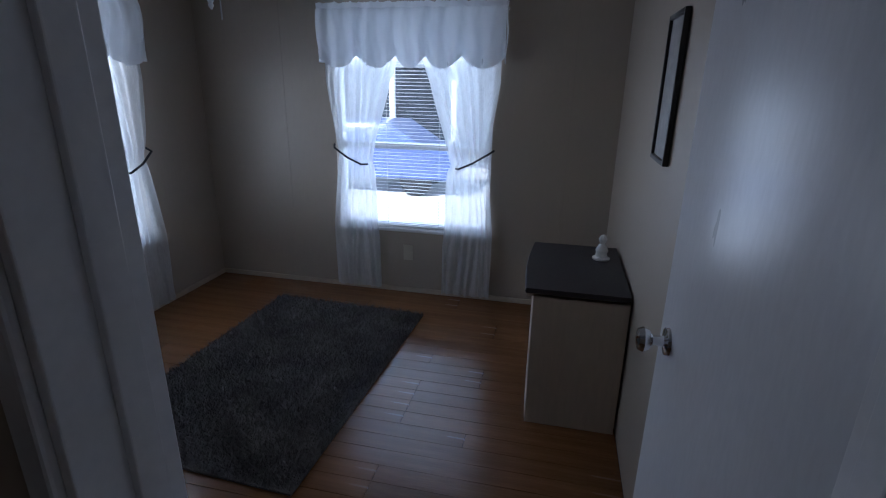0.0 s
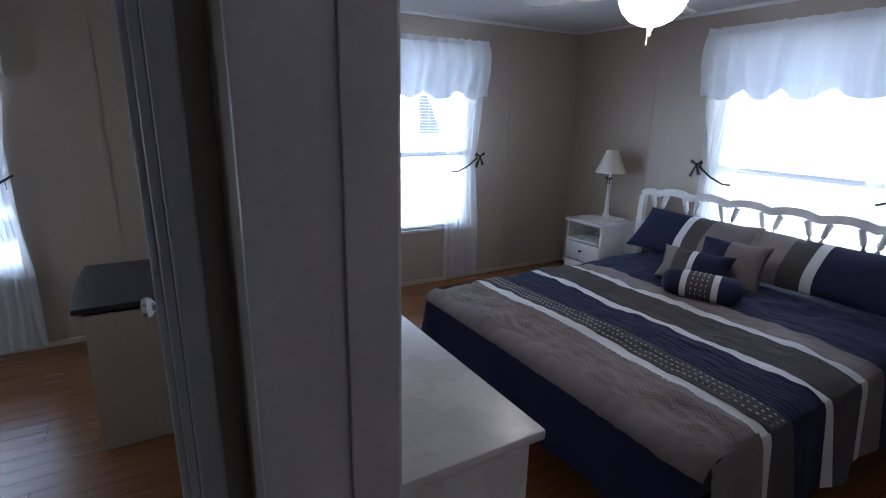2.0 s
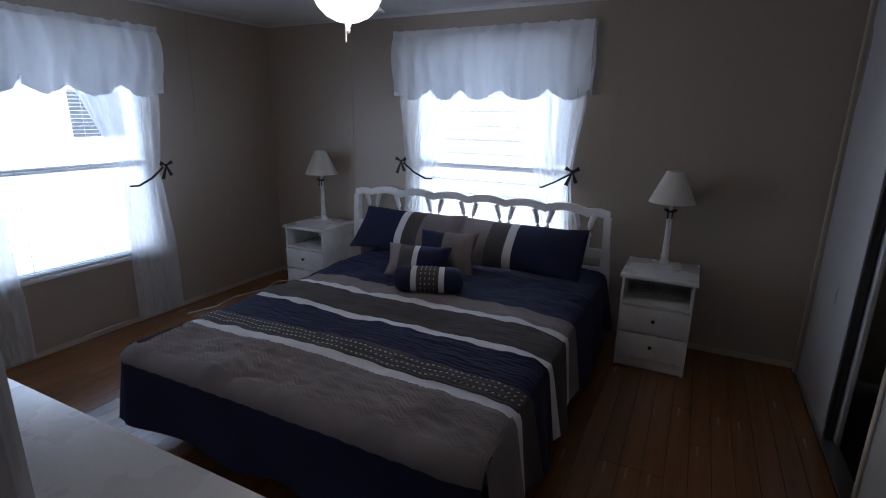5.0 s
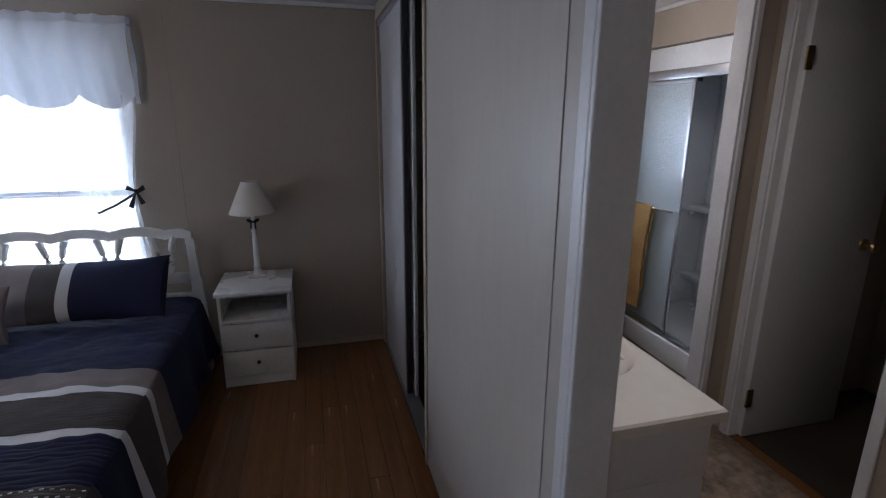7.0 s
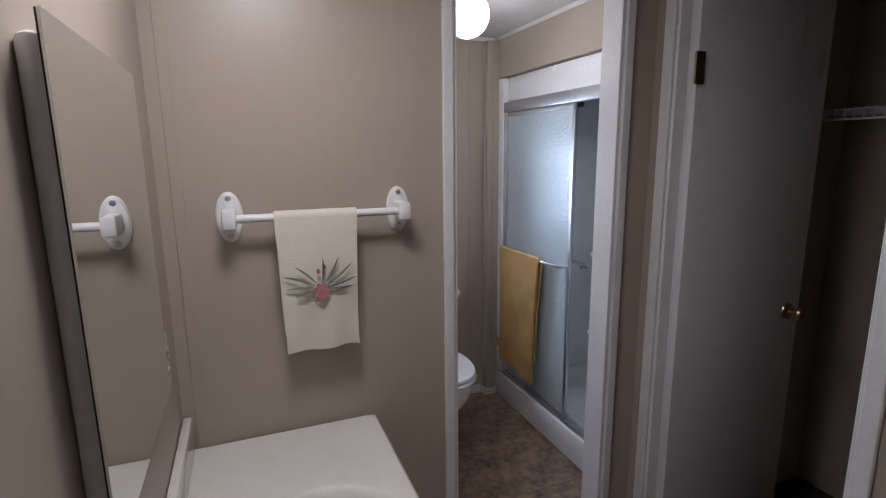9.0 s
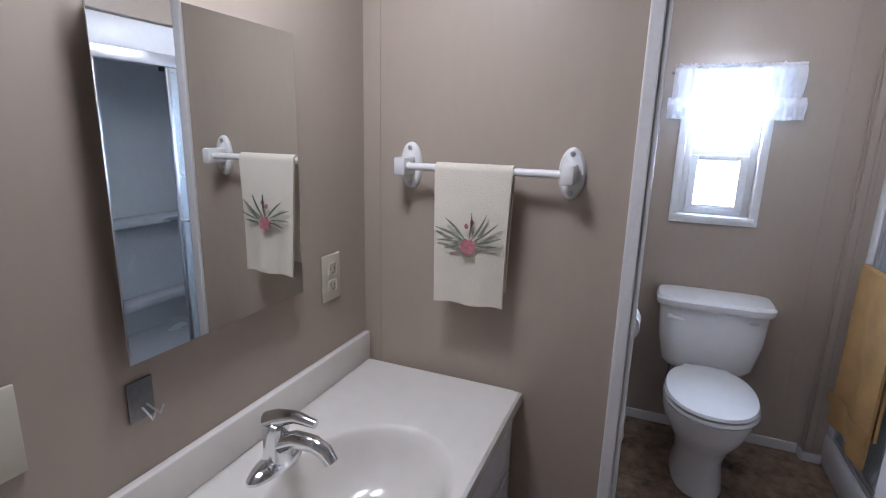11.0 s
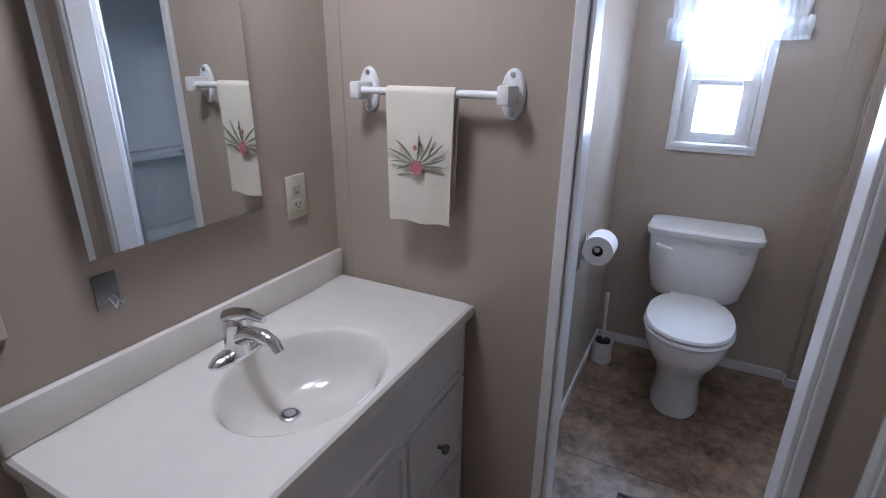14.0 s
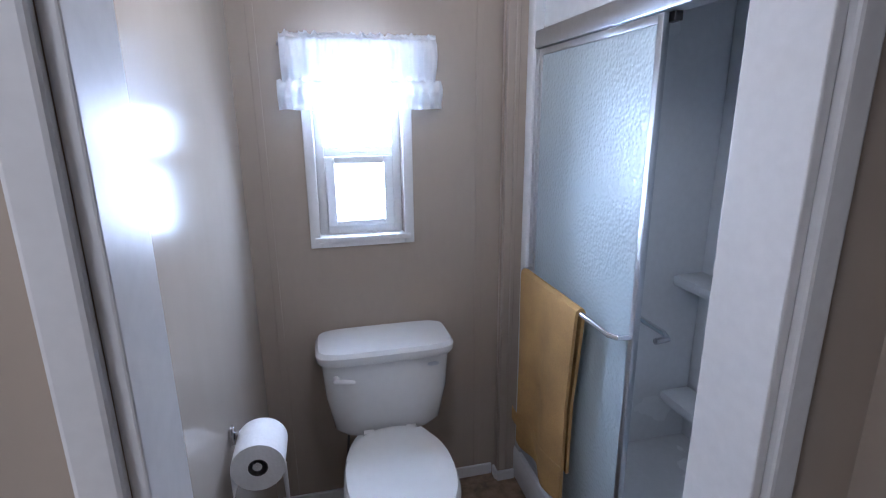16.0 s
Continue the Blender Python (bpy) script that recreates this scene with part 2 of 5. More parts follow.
def glow(name, colour, strength):
    m, t, p = nodes(name)
    p.inputs["Base Color"].default_value = (0.9, 0.9, 0.88, 1)
    p.inputs["Emission Color"].default_value, p.inputs["Emission Strength"].default_value = (*colour, 1), strength
    return m


GLOBE = glow("lit_opal_glass", (1, 0.96, 0.90), 1.0)
BOWL = glow("lit_frosted_bowl", (1, 0.93, 0.82), 1.2)


# ---- mesh helpers ----
def box(bm, x0, y0, z0, x1, y1, z1, bevel=0.0, seg=2):
    r = bmesh.ops.create_cube(bm, size=1)
    vs = r["verts"]
    for v in vs:
        v.co = Vector((x0 + (v.co.x + 0.5) * (x1 - x0), y0 + (v.co.y + 0.5) * (y1 - y0), z0 + (v.co.z + 0.5) * (z1 - z0)))
    if bevel:
        es = list({e for v in vs for e in v.link_edges})
        bmesh.ops.bevel(bm, geom=es, offset=bevel, segments=seg, affect="EDGES", profile=0.5)
    return bm


def boxes(*rows, bevel=0.0):
    bm = bmesh.new()
    for r in rows:
        box(bm, *r, bevel=bevel)
    return bm


def lathe(profile, n=28, centre=(0, 0), sx=1.0, sy=1.0, cap=True):
    """A turned body: rows of (radius, z) round the z axis."""
    bm = bmesh.new()
    rings = []
    for r, z in profile:
        rings.append([bm.verts.new((centre[0] + sx * r * math.cos(2 * math.pi * i / n), centre[1] + sy * r * math.sin(2 * math.pi * i / n), z)) for i in range(n)])
    for a, b in zip(rings, rings[1:]):
        for i in range(n):
            bm.faces.new((a[i], a[(i + 1) % n], b[(i + 1) % n], b[i]))
    if cap:
        bm.faces.new(list(reversed(rings[0])))
        bm.faces.new(rings[-1])
    return bm


def tube(points, r, n=10, close=True):
    """A round bar along points."""
    bm = bmesh.new()
    pts = [Vector(p) for p in points]
    rings = []
    for i, p in enumerate(pts):
        d = (pts[min(i + 1, len(pts) - 1)] - pts[max(i - 1, 0)]).normalized()
        q = d.to_track_quat("Z", "Y")
        rr = r[i] if isinstance(r, (list, tuple)) else r
        rings.append([bm.verts.new(p + q @ Vector((rr * math.cos(2 * math.pi * k / n), rr * math.sin(2 * math.pi * k / n), 0))) for k in range(n)])
    for a, b in zip(rings, rings[1:]):
        for k in range(n):
            bm.faces.new((a[k], a[(k + 1) % n], b[(k + 1) % n], b[k]))
    if close:
        bm.faces.new(list(reversed(rings[0])))
        bm.faces.new(rings[-1])
    return bm


def surf(f, nu, nv, thick=0.0):
    """A sheet f(u, v) with u and v from 0 to 1; thick gives it a back."""
    bm = bmesh.new()
    g = [[bm.verts.new(f(i / nu, j / nv)) for j in range(nv + 1)] for i in range(nu + 1)]
    for i in range(nu):
        for j in range(nv):
            bm.faces.new((g[i][j], g[i + 1][j], g[i + 1][j + 1], g[i][j + 1]))
    if thick:
        bmesh.ops.recalc_face_normals(bm, faces=bm.faces)
        bmesh.ops.solidify(bm, geom=bm.faces[:] + bm.edges[:] + bm.verts[:], thickness=thick)
    return bm


def loft(rings, cap=True):
    """A closed body through rings of equal length."""
    bm = bmesh.new()
    vs = [[bm.verts.new(p) for p in ring] for ring in rings]
    n = len(vs[0])
    for a, b in zip(vs, vs[1:]):
        for k in range(n):
            bm.faces.new((a[k], a[(k + 1) % n], b[(k + 1) % n], b[k]))
    if cap:
        bm.faces.new(list(reversed(vs[0])))
        bm.faces.new(vs[-1])
    return bm


def mesh_of(name, bm, material, smooth=True):
    bmesh.ops.recalc_face_normals(bm, faces=bm.faces)
    me = bpy.data.meshes.new(name)
    bm.to_mesh(me)
    bm.free()
    me.materials.append(material)
    if smooth:
        me.polygons.foreach_set("use_smooth", [True] * len(me.polygons))
        me.set_sharp_from_angle(angle=radians(35))
    return me


def part(name, bm, material, parent, label="", smooth=True):
    ob = new(name, mesh_of(name, bm, material, smooth))
    ob.parent = parent
    if label:
        ob["label"] = label
    return ob


def thing(name, at, label, category, group="", turn=0):
    ob = new(name)
    ob.empty_display_size = 0.1
    ob.matrix_world = pose(*at, 0, 0, turn)
    return tagged(ob, label, category, group)


def structure(name, bm, material, label="", category=""):
    ob = new(name, mesh_of(name, bm, material, False))
    return tagged(ob, label, category, "", "structure")


# ---- shell ----
def wall_run(axis, at0, at1, a, b, openings=()):
    """Boxes of a wall along 'x' or 'y' from a to b, between the faces at0 and at1, with openings (from, to, sill, head)."""
    rows, s = [], a
    for o0, o1, z0, z1 in sorted(openings):
        rows.append((s, o0, 0, ZC))
        if z0 > 0:
            rows.append((o0, o1, 0, z0))
        if z1 < ZC:
            rows.append((o0, o1, z1, ZC))
        s = o1
    rows.append((s, b, 0, ZC))
    bm = bmesh.new()
    for p, q, z0, z1 in rows:
        if q - p < 1e-4:
            continue
        if axis == "x":
            box(bm, p, at0, z0, q, at1, z1)
        else:
            box(bm, at0, p, z0, at1, q, z1)
    return bm


T = 0.12
WE = (0.99, 2.19, 0.47, 1.90)      # east window: y range, sill, head
WN = (1.88, 3.07, 0.47, 1.90)      # north window of the large bedroom: x range
WA = (-1.03, 0.04, 0.47, 1.90)    # north window of the small bedroom
WW = (1.95, 2.95, 0.47, 1.90)      # west window of the small bedroom: y range
WT = (-1.62, -1.325, 1.085, 1.66)   # toilet room window
DB = (-0.30, 0.50, 0, 2.03)        # doorway hall to large bedroom
DA = (0.062, 0.712, 0, 2.03)        # doorway hall to small bedroom
DT = (-1.745, -1.195, 0, 2.00)     # doorway vanity to toilet room
DC = (2.112, 2.700, 0, 2.00)         # doorway to walk-in closet
CLO = (2.87, 4.13, 0, 2.03)        # sliding closet opening

structure("wall_north", wall_run("x", YN, YN + T, XW - T, XE + T, (WA, WN)), WALL, "beige vinyl-faced outer wall with two windows", "wall")
structure("wall_east", wall_run("y", XE, XE + T, -3.0, YN, (WT, WE)), WALL, "beige vinyl-faced outer wall with two windows", "wall")
structure("wall_west", wall_run("y", XW - T, XW, 0.64, YN, (WW,)), WALL, "beige vinyl-faced wall with a window", "wall")
structure("wall_bedroom_partition", wall_run("y", XP0, XP1, -3.0, YN, (DB,)), WALL, "beige partition with a doorway between hall and bedroom", "wall")
structure("wall_hall_north", wall_run("x", 0.64, 0.75, XW, XP0, (DA,)), WALL, "beige partition with a doorway to the small bedroom", "wall")
structure("wall_hall_east", boxes((XH, DB[1], 0, XP0, 0.64, ZC), (XH, DB[0], DB[3], XP0, DB[1], ZC), (XH, -1.0, 0, XP0, DB[0], ZC)), WALL, "beige hall facing of the partition", "wall")
structure("wall_vanity_north", boxes((1.70, YV, 0, CLO[0], YB - 0.03, ZC)), WALL, "beige vinyl-faced partition behind the vanity", "wall")
structure("wall_bedroom_south", boxes((1.70, YB - 0.03, 0, CLO[0], YB, ZC)), WALL_PALE, "pale vinyl-faced wall panel beside the closet", "wall")
structure("wall_closet_head", boxes((CLO[0], YV, CLO[3], CLO[1], YB, ZC), (CLO[1], YV, 0, XE, YB, ZC)), WALL, "beige wall round the sliding closet", "wall")
structure("wall_toilet_west", wall_run("y", XT0, XT1, YS - 0.08, YV, (DT,)), WALL, "beige partition with towel bar and doorway", "wall")
structure("wall_toilet_north", boxes((XT1, -1.09, 0, XE, -1.02, ZC)), WALL_GLOSS, "glossy beige wall beside the toilet", "wall")
structure("wall_south", wall_run("x", YSV - 0.046, YSV, XP1, XT0, (DC,)), WALL, "beige wall with a doorway to the walk-in closet", "wall")
structure("wall_shower_head", boxes((XT1 + 0.07, YS - 0.08, 1.90, XE, YS, ZC), (XT1 + 0.07, YS - 0.08, 0, 3.02, YS, 1.90), (XT1, YS - 0.08, 0, XT1 + 0.07, YS, ZC), (4.165, YS - 0.08, 0, XE, YS, 1.90)), WALL, "beige wall round the shower", "wall")
structure("wall_closet_south", boxes((1.30, -3.0, 0, XE, -2.94, ZC)), WALL, "dim beige closet wall", "wall")
structure("wall_closet_west", boxes((1.24, -3.0, 0, 1.30, YSV - 0.046, ZC)), WALL, "dim beige closet wall", "wall")
structure("wall_closet_east", boxes((2.86, -2.94, 0, 2.93, YS - 0.08, ZC)), WALL, "dim beige closet wall", "wall")
structure("wall_hall_back", boxes((-1.2, -1.0, 0, XH, -0.9, ZC), (-1.3, -1.0, 0, -1.2, 0.64, ZC)), WALL, "beige hall walls", "wall")
structure("ceiling", boxes((XW - T, -3.0, ZC, XE + T, YN + T, ZC + 0.1)), CEIL, "off-white textured ceiling boards", "ceiling")
structure("closet_floor", boxes((1.30, -2.94, -0.012, 2.86, YSV - 0.06, 0.006)), CARPET, "dark brown closet carpet", "floor")
# unseen west overhang, added to keep direct sun out of window_4
structure("roof", boxes((XW - 2.6, -3.3, ZC + 0.1, XE + 0.4, YN + 0.35, ZC + 0.25)), CEIL, "flat roof with an added west eave that blocks the sun", "roof")
structure("ground", boxes((-400, -400, -0.75, 400, 400, -0.70)), CONCRETE, "pale sunlit ground and driveways", "ground")
structure("floor", boxes((XW - T, -3.0, -0.12, XE + T, YN + T, -0.012)), DARKGAP, "underfloor of the home", "floor")
tagged(structure("vinyl_floor", boxes((XT1 - 0.08, YS - 0.02, -0.012, XE, -1.09, -0.006), (1.72, -2.06, -0.012, XT1 - 0.08, YV, -0.006)), VINYL, "mottled brown sheet vinyl floor", "floor"))


def strip_set(name, rows, material=TRIM, label="white painted trim", bevel=0.004):
    return structure(name, boxes(*rows, bevel=bevel), material, label, "trim")


def casing(name, axis, face, side, o, w=0.06, t=0.014, head=True):
    """Flat trim round an opening on one face of a wall; side +1 or -1 is where it stands out."""
    a, b, _, z = o
    f0, f1 = sorted((face, face + side * t))
    rows = [(a - w, 0, a, z + (w if head else 0)), (b, 0, b + w, z + (w if head else 0))] + ([(a, z, b, z + w)] if head else [])
    return strip_set(name, [(p, f0, z0, q, f1, z1) if axis == "x" else (f0, p, z0, f1, q, z1) for p, z0, q, z1 in rows])


def lining(name, axis, f0, f1, o, t=0.012, stop=True):
    """The boards that line a doorway, with a stop bead in the middle."""
    a, b, _, z = o
    m0, m1 = f0 + 0.45 * (f1 - f0), f0 + 0.75 * (f1 - f0)
    rows = [(a, f0, 0, a + t, f1, z), (b - t, f0, 0, b, f1, z), (a + t, f0, z - t, b - t, f1, z)]
    if stop:
        rows += [(a + t, m0, 0, a + t + 0.01, m1, z - t), (b - t - 0.01, m0, 0, b - t, m1, z - t)]
    return strip_set(name, [r if axis == "x" else (r[1], r[0], r[2], r[4], r[3], r[5]) for r in rows], bevel=0.002)


casing("trim_door_1_room", "y", XP1, 1, DB)
lining("trim_door_1_lining", "y", XH - 0.004, XP1 + 0.004, DB, stop=False)
strip_set("trim_door_1_stop", [(0.862, DB[1] - 0.019, 0, XP1 + 0.002, DB[1] - 0.012, DB[3] - 0.012), (0.862, DB[0] + 0.012, 0, XP1 + 0.002, DB[0] + 0.019, DB[3] - 0.012)], bevel=0.002)
casing("trim_door_2_hall", "x", 0.64, -1, DA, w=0.03)
casing("trim_door_2_room", "x", 0.75, 1, DA, w=0.03)
lining("trim_door_2_lining", "x", 0.636, 0.754, DA)
casing("trim_door_3", "y", XT0, -1, DT, w=0.030)
casing("trim_door_3_inner", "y", XT1, 1, DT, w=0.045)
lining("trim_door_3_lining", "y", XT0 - 0.004, XT1 + 0.004, DT, stop=False)
casing("trim_door_4", "x", YSV, 1, DC, w=0.038)
lining("trim_door_4_lining", "x", YSV - 0.050, YSV + 0.004, DC, stop=False)
strip_set("trim_partition_end", [(1.685, YV - 0.006, 0, 1.70, YB + 0.006, ZC), (1.695, YB, 0, 1.73, YB + 0.008, ZC), (1.695, YV - 0.008, 0, 1.73, YV, ZC)])
strip_set("trim_closet", [(CLO[0] - 0.03, YB, 0, CLO[0], YB + 0.01, 2.05), (CLO[1], YB, 0, CLO[1] + 0.03, YB + 0.01, 2.05), (CLO[0], YB, 2.03, CLO[1], YB + 0.01, 2.06)], LAMINATE, "beige closet trim")
strip_set("trim_ceiling", [(XP1, YN - 0.012, ZC - 0.022, XE, YN, ZC), (XE - 0.012, YB, ZC - 0.022, XE, YN - 0.012, ZC), (XW, YN - 0.012, ZC - 0.022, XP0, YN, ZC), (XP1, 0.6, ZC - 0.022, XP1 + 0.012, YN - 0.012, ZC),
                           (XE - 0.012, YS, ZC - 0.022, XE, -1.09, ZC), (XT1, YS, ZC - 0.022, XE - 0.012, YS + 0.012, ZC)])
strip_set("trim_corner_post", [(4.152, YS, 0, XE, -1.985, ZC - 0.022), (4.146, -2.03, 0, 4.152, -2.012, ZC - 0.022), (4.17, -1.985, 0, 4.188, -1.979, ZC - 0.022)], WALL, "beige vinyl corner post beside the shower", 0.004)
strip_set("baseboard_toilet", [(4.134, YS + 0.01, 0, 4.146, -1.973, 0.045), (4.146, -1.979, 0, XE - 0.012, -1.967, 0.045), (XE - 0.012, -1.967, 0, XE, -1.102, 0.05), (XT1, -1.102, 0, XE, -1.09, 0.05)])
strip_set("baseboard_wood", [(XP1, YN - 0.01, 0, XE, YN, 0.035), (XE - 0.01, YB, 0, XE, YN - 0.01, 0.035), (XW, YN - 0.01, 0, XP0, YN, 0.035), (XW, 0.75, 0, XW + 0.01, YN - 0.01, 0.035)], LAMINATE, "low wooden skirting", 0.002)
for k, (x, y, nx, ny) in enumerate(((1.745, YB, 0, 1), (1.800, YB, 0, 1), (XT0, -0.53, -1, 0), (XE, 0.75, -1, 0), (XE, 2.75, -1, 0), (1.3, YN, 0, -1), (3.45, YN, 0, -1), (-1.4, YN, 0, -1), (0.5, YN, 0, -1), (XE, -1.16, -1, 0), (XE, -1.90, -1, 0))):
    p, q = sorted((0.0, 0.003 * (nx or ny)))
    strip_set("trim_batten_%d" % (k + 1), [(x + p, y - 0.012, 0.05, x + q, y + 0.012, ZC - 0.022) if nx else (x - 0.012, y + p, 0.05, x + 0.012, y + q, ZC - 0.022)], WALL_PALE if y == YB else WALL, "vinyl batten over a panel joint", 0.001)


# ---- windows with blinds ----
def window(name, at, turn, w, z0, z1, rail, label, slats=True, frame_mat=TRIM):
    """A single-hung window in its opening; local x along the wall, y into the room, the wall's face at y = 0."""
    win = tagged(thing(name, at, label, "window", "", turn), kind="structure")
    h = w / 2
    part("window_frame", boxes((-h, -0.115, z0, -h + 0.03, -0.045, z1), (h - 0.03, -0.115, z0, h, -0.045, z1), (-h + 0.03, -0.115, z1 - 0.03, h - 0.03, -0.045, z1), (-h + 0.03, -0.115, z0, h - 0.03, -0.045, z0 + 0.03), bevel=0.003), frame_mat, win)
    part("meeting_rail", boxes((-h + 0.03, -0.10, rail - 0.018, h - 0.03, -0.055, rail + 0.018), bevel=0.003), frame_mat, win)
    part("window_sill", boxes((-h - 0.02, -0.045, z0 - 0.018, h + 0.02, 0.02, z0 + 0.002), bevel=0.003), frame_mat, win)
    for za, zb, y in ((z0 + 0.03, rail - 0.018, -0.07), (rail + 0.018, z1 - 0.03, -0.09)):
        pane = part("pane", boxes((-h + 0.03, y - 0.002, za, h - 0.03, y + 0.002, zb)), PANE, win, smooth=False)
        pane.visible_shadow = False
    if slats:
        part("headrail", boxes((-h + 0.01, -0.038, z1 - 0.03, h - 0.01, -0.008, z1 - 0.002), bevel=0.003), PLASTICW, win)
        part("bottom_rail", boxes((-h + 0.015, -0.034, z0 + 0.006, h - 0.015, -0.012, z0 + 0.018), bevel=0.002), PLASTICW, win)
        bm = bmesh.new()
        a = radians(3)
        pts = [(-0.0115 * math.cos(a), -0.0115 * math.sin(a)), (0, 0.0018), (0.0115 * math.cos(a), 0.0115 * math.sin(a))]
        low = [bm.verts.new((-h + 0.015, y, z)) for y, z in pts] + [bm.verts.new((h - 0.015, y, z)) for y, z in pts]
        for i in (0, 1):
            bm.faces.new((low[i], low[i + 1], low[i + 4], low[i + 3]))
        me = mesh_of("slat", bm, PLASTICW)
        n = int((z1 - z0 - 0.06) / 0.0225)
        for i in range(n):
            sl = new("slat", me)
            sl.parent = win
            sl.location = (0, -0.023, z0 + 0.028 + 0.0225 * i)
        for x in (-0.17 * w, 0.17 * w):
            part("ladder_cord", tube([(x, -0.0345, z0 + 0.01), (x, -0.0345, z1 - 0.02)], 0.0016, 5), ROD, win, "grey ladder cord")
    return win


window("window_1", (XE, (WE[0] + WE[1]) / 2, 0), 90, WE[1] - WE[0], WE[2], WE[3], 1.06, "single-hung window with lowered white mini blind")
window("window_2", ((WN[0] + WN[1]) / 2, YN, 0), 180, WN[1] - WN[0], WN[2], WN[3], 1.08, "single-hung window with lowered white mini blind")
window("window_3", ((WA[0] + WA[1]) / 2, YN, 0), 180, WA[1] - WA[0], WA[2], WA[3], 1.03, "single-hung window with lowered white mini blind")
window("window_4", (XW, (WW[0] + WW[1]) / 2, 0), -90, WW[1] - WW[0], WW[2], WW[3], 1.03, "single-hung window with white mini blind")
wt = window("window_5", (XE, -1.4725, 0), 90, WT[1] - WT[0], WT[2], WT[3], 1.375, "small white vinyl window over the toilet", slats=False, frame_mat=PLASTICW)
part("surround", boxes((-0.182, 0, 1.05, -0.148, 0.012, 1.70), (0.148, 0, 1.05, 0.182, 0.012, 1.70), (-0.148, 0, 1.05, 0.148, 0.012, 1.085), (-0.148, 0, 1.66, 0.148, 0.012, 1.70), bevel=0.003), PLASTICW, wt)
part("lower_sash", boxes((-0.118, -0.06, 1.115, -0.085, -0.03, 1.36), (0.085, -0.06, 1.115, 0.118, -0.03, 1.36), (-0.085, -0.06, 1.115, 0.085, -0.03, 1.135), (-0.085, -0.06, 1.335, 0.085, -0.03, 1.36), bevel=0.004), PLASTICW, wt)
part("sash_latch", boxes((-0.03, -0.03, 1.372, 0.03, -0.018, 1.382), bevel=0.002), PLASTICW, wt)


# ---- curtains ----
def ruffled(w, zt, zb, d, seed, waves, scallops, depth=0.022, flare=0.0, header=True):
    """A gathered valance: folds grow towards the hem, which is cut in scallops."""
    def f(u, v):
        x = (u - 0.5) * w
        su = u + 0.035 * math.sin(7.0 * u + seed) * math.sin(math.pi * u)
        hem = zb - 0.072 * abs(math.sin(math.pi * scallops * su)) ** 0.8 + 0.036 if scallops else zb + 0.010 * noise.noise(Vector((u * 11, 3, seed)))
        z = zt + (hem - zt) * v
        n = noise.noise(Vector((u * 9, v * 1.3, seed))) * 0.8
        fold = math.sin(2 * math.pi * waves * u + 2.2 * n + seed) * depth * (0.35 + 0.75 * v)
        pinch = 0.010 * math.exp(-((v - 0.10) / 0.03) ** 2) if header else 0
        return (x * (1 + flare * v), d + fold + 0.03 * math.sin(math.pi * min(1, v * 1.2)) - pinch + 0.006 * noise.noise(Vector((u * 40, v * 5, seed))), z + (0.010 * noise.noise(Vector((u * 34, 1, seed))) + 0.005 * noise.noise(Vector((u * 90, 2, seed)))) * max(0, 1 - v * 9))
    return surf(f, 220, 22)


def drape(side, x_out, w_top, w_tie, w_low, zt, z_tie, zb, d, seed):
    """A sheer panel swept to its outer side by a tie; side is +1 or -1."""
    def f(u, v):
        z = zt + (zb - zt) * v
        if z > z_tie:
            k = (zt - z) / (zt - z_tie)
            w = w_top + (w_tie - w_top) * (k ** 1.35)
        else:
            k = (z_tie - z) / (z_tie - zb)
            w = w_tie + (w_low - w_tie) * min(1, 1.6 * k) ** 0.6
        sag = 0.06 * u * math.exp(-((z - z_tie) / 0.08) ** 2)
        n = noise.noise(Vector((u * 3, z * 0.9, seed)))
        amp = 0.009 + 0.010 * (1 - w / w_top)
        y = d + amp * math.sin(2 * math.pi * (6 * u + 1.1 * n) + seed) + 0.006 * noise.noise(Vector((u * 14, z * 1.6, seed)))
        lean = 0.050 * min(1, max(0, (z_tie - z) / 0.5)) + 0.060 * min(1, max(0, (z - z_tie) / 0.45))
        return (side * (x_out - u * w + lean), y - 0.015 * math.exp(-((z - z_tie) / 0.05) ** 2), z - sag)
    return surf(f, 110, 70)


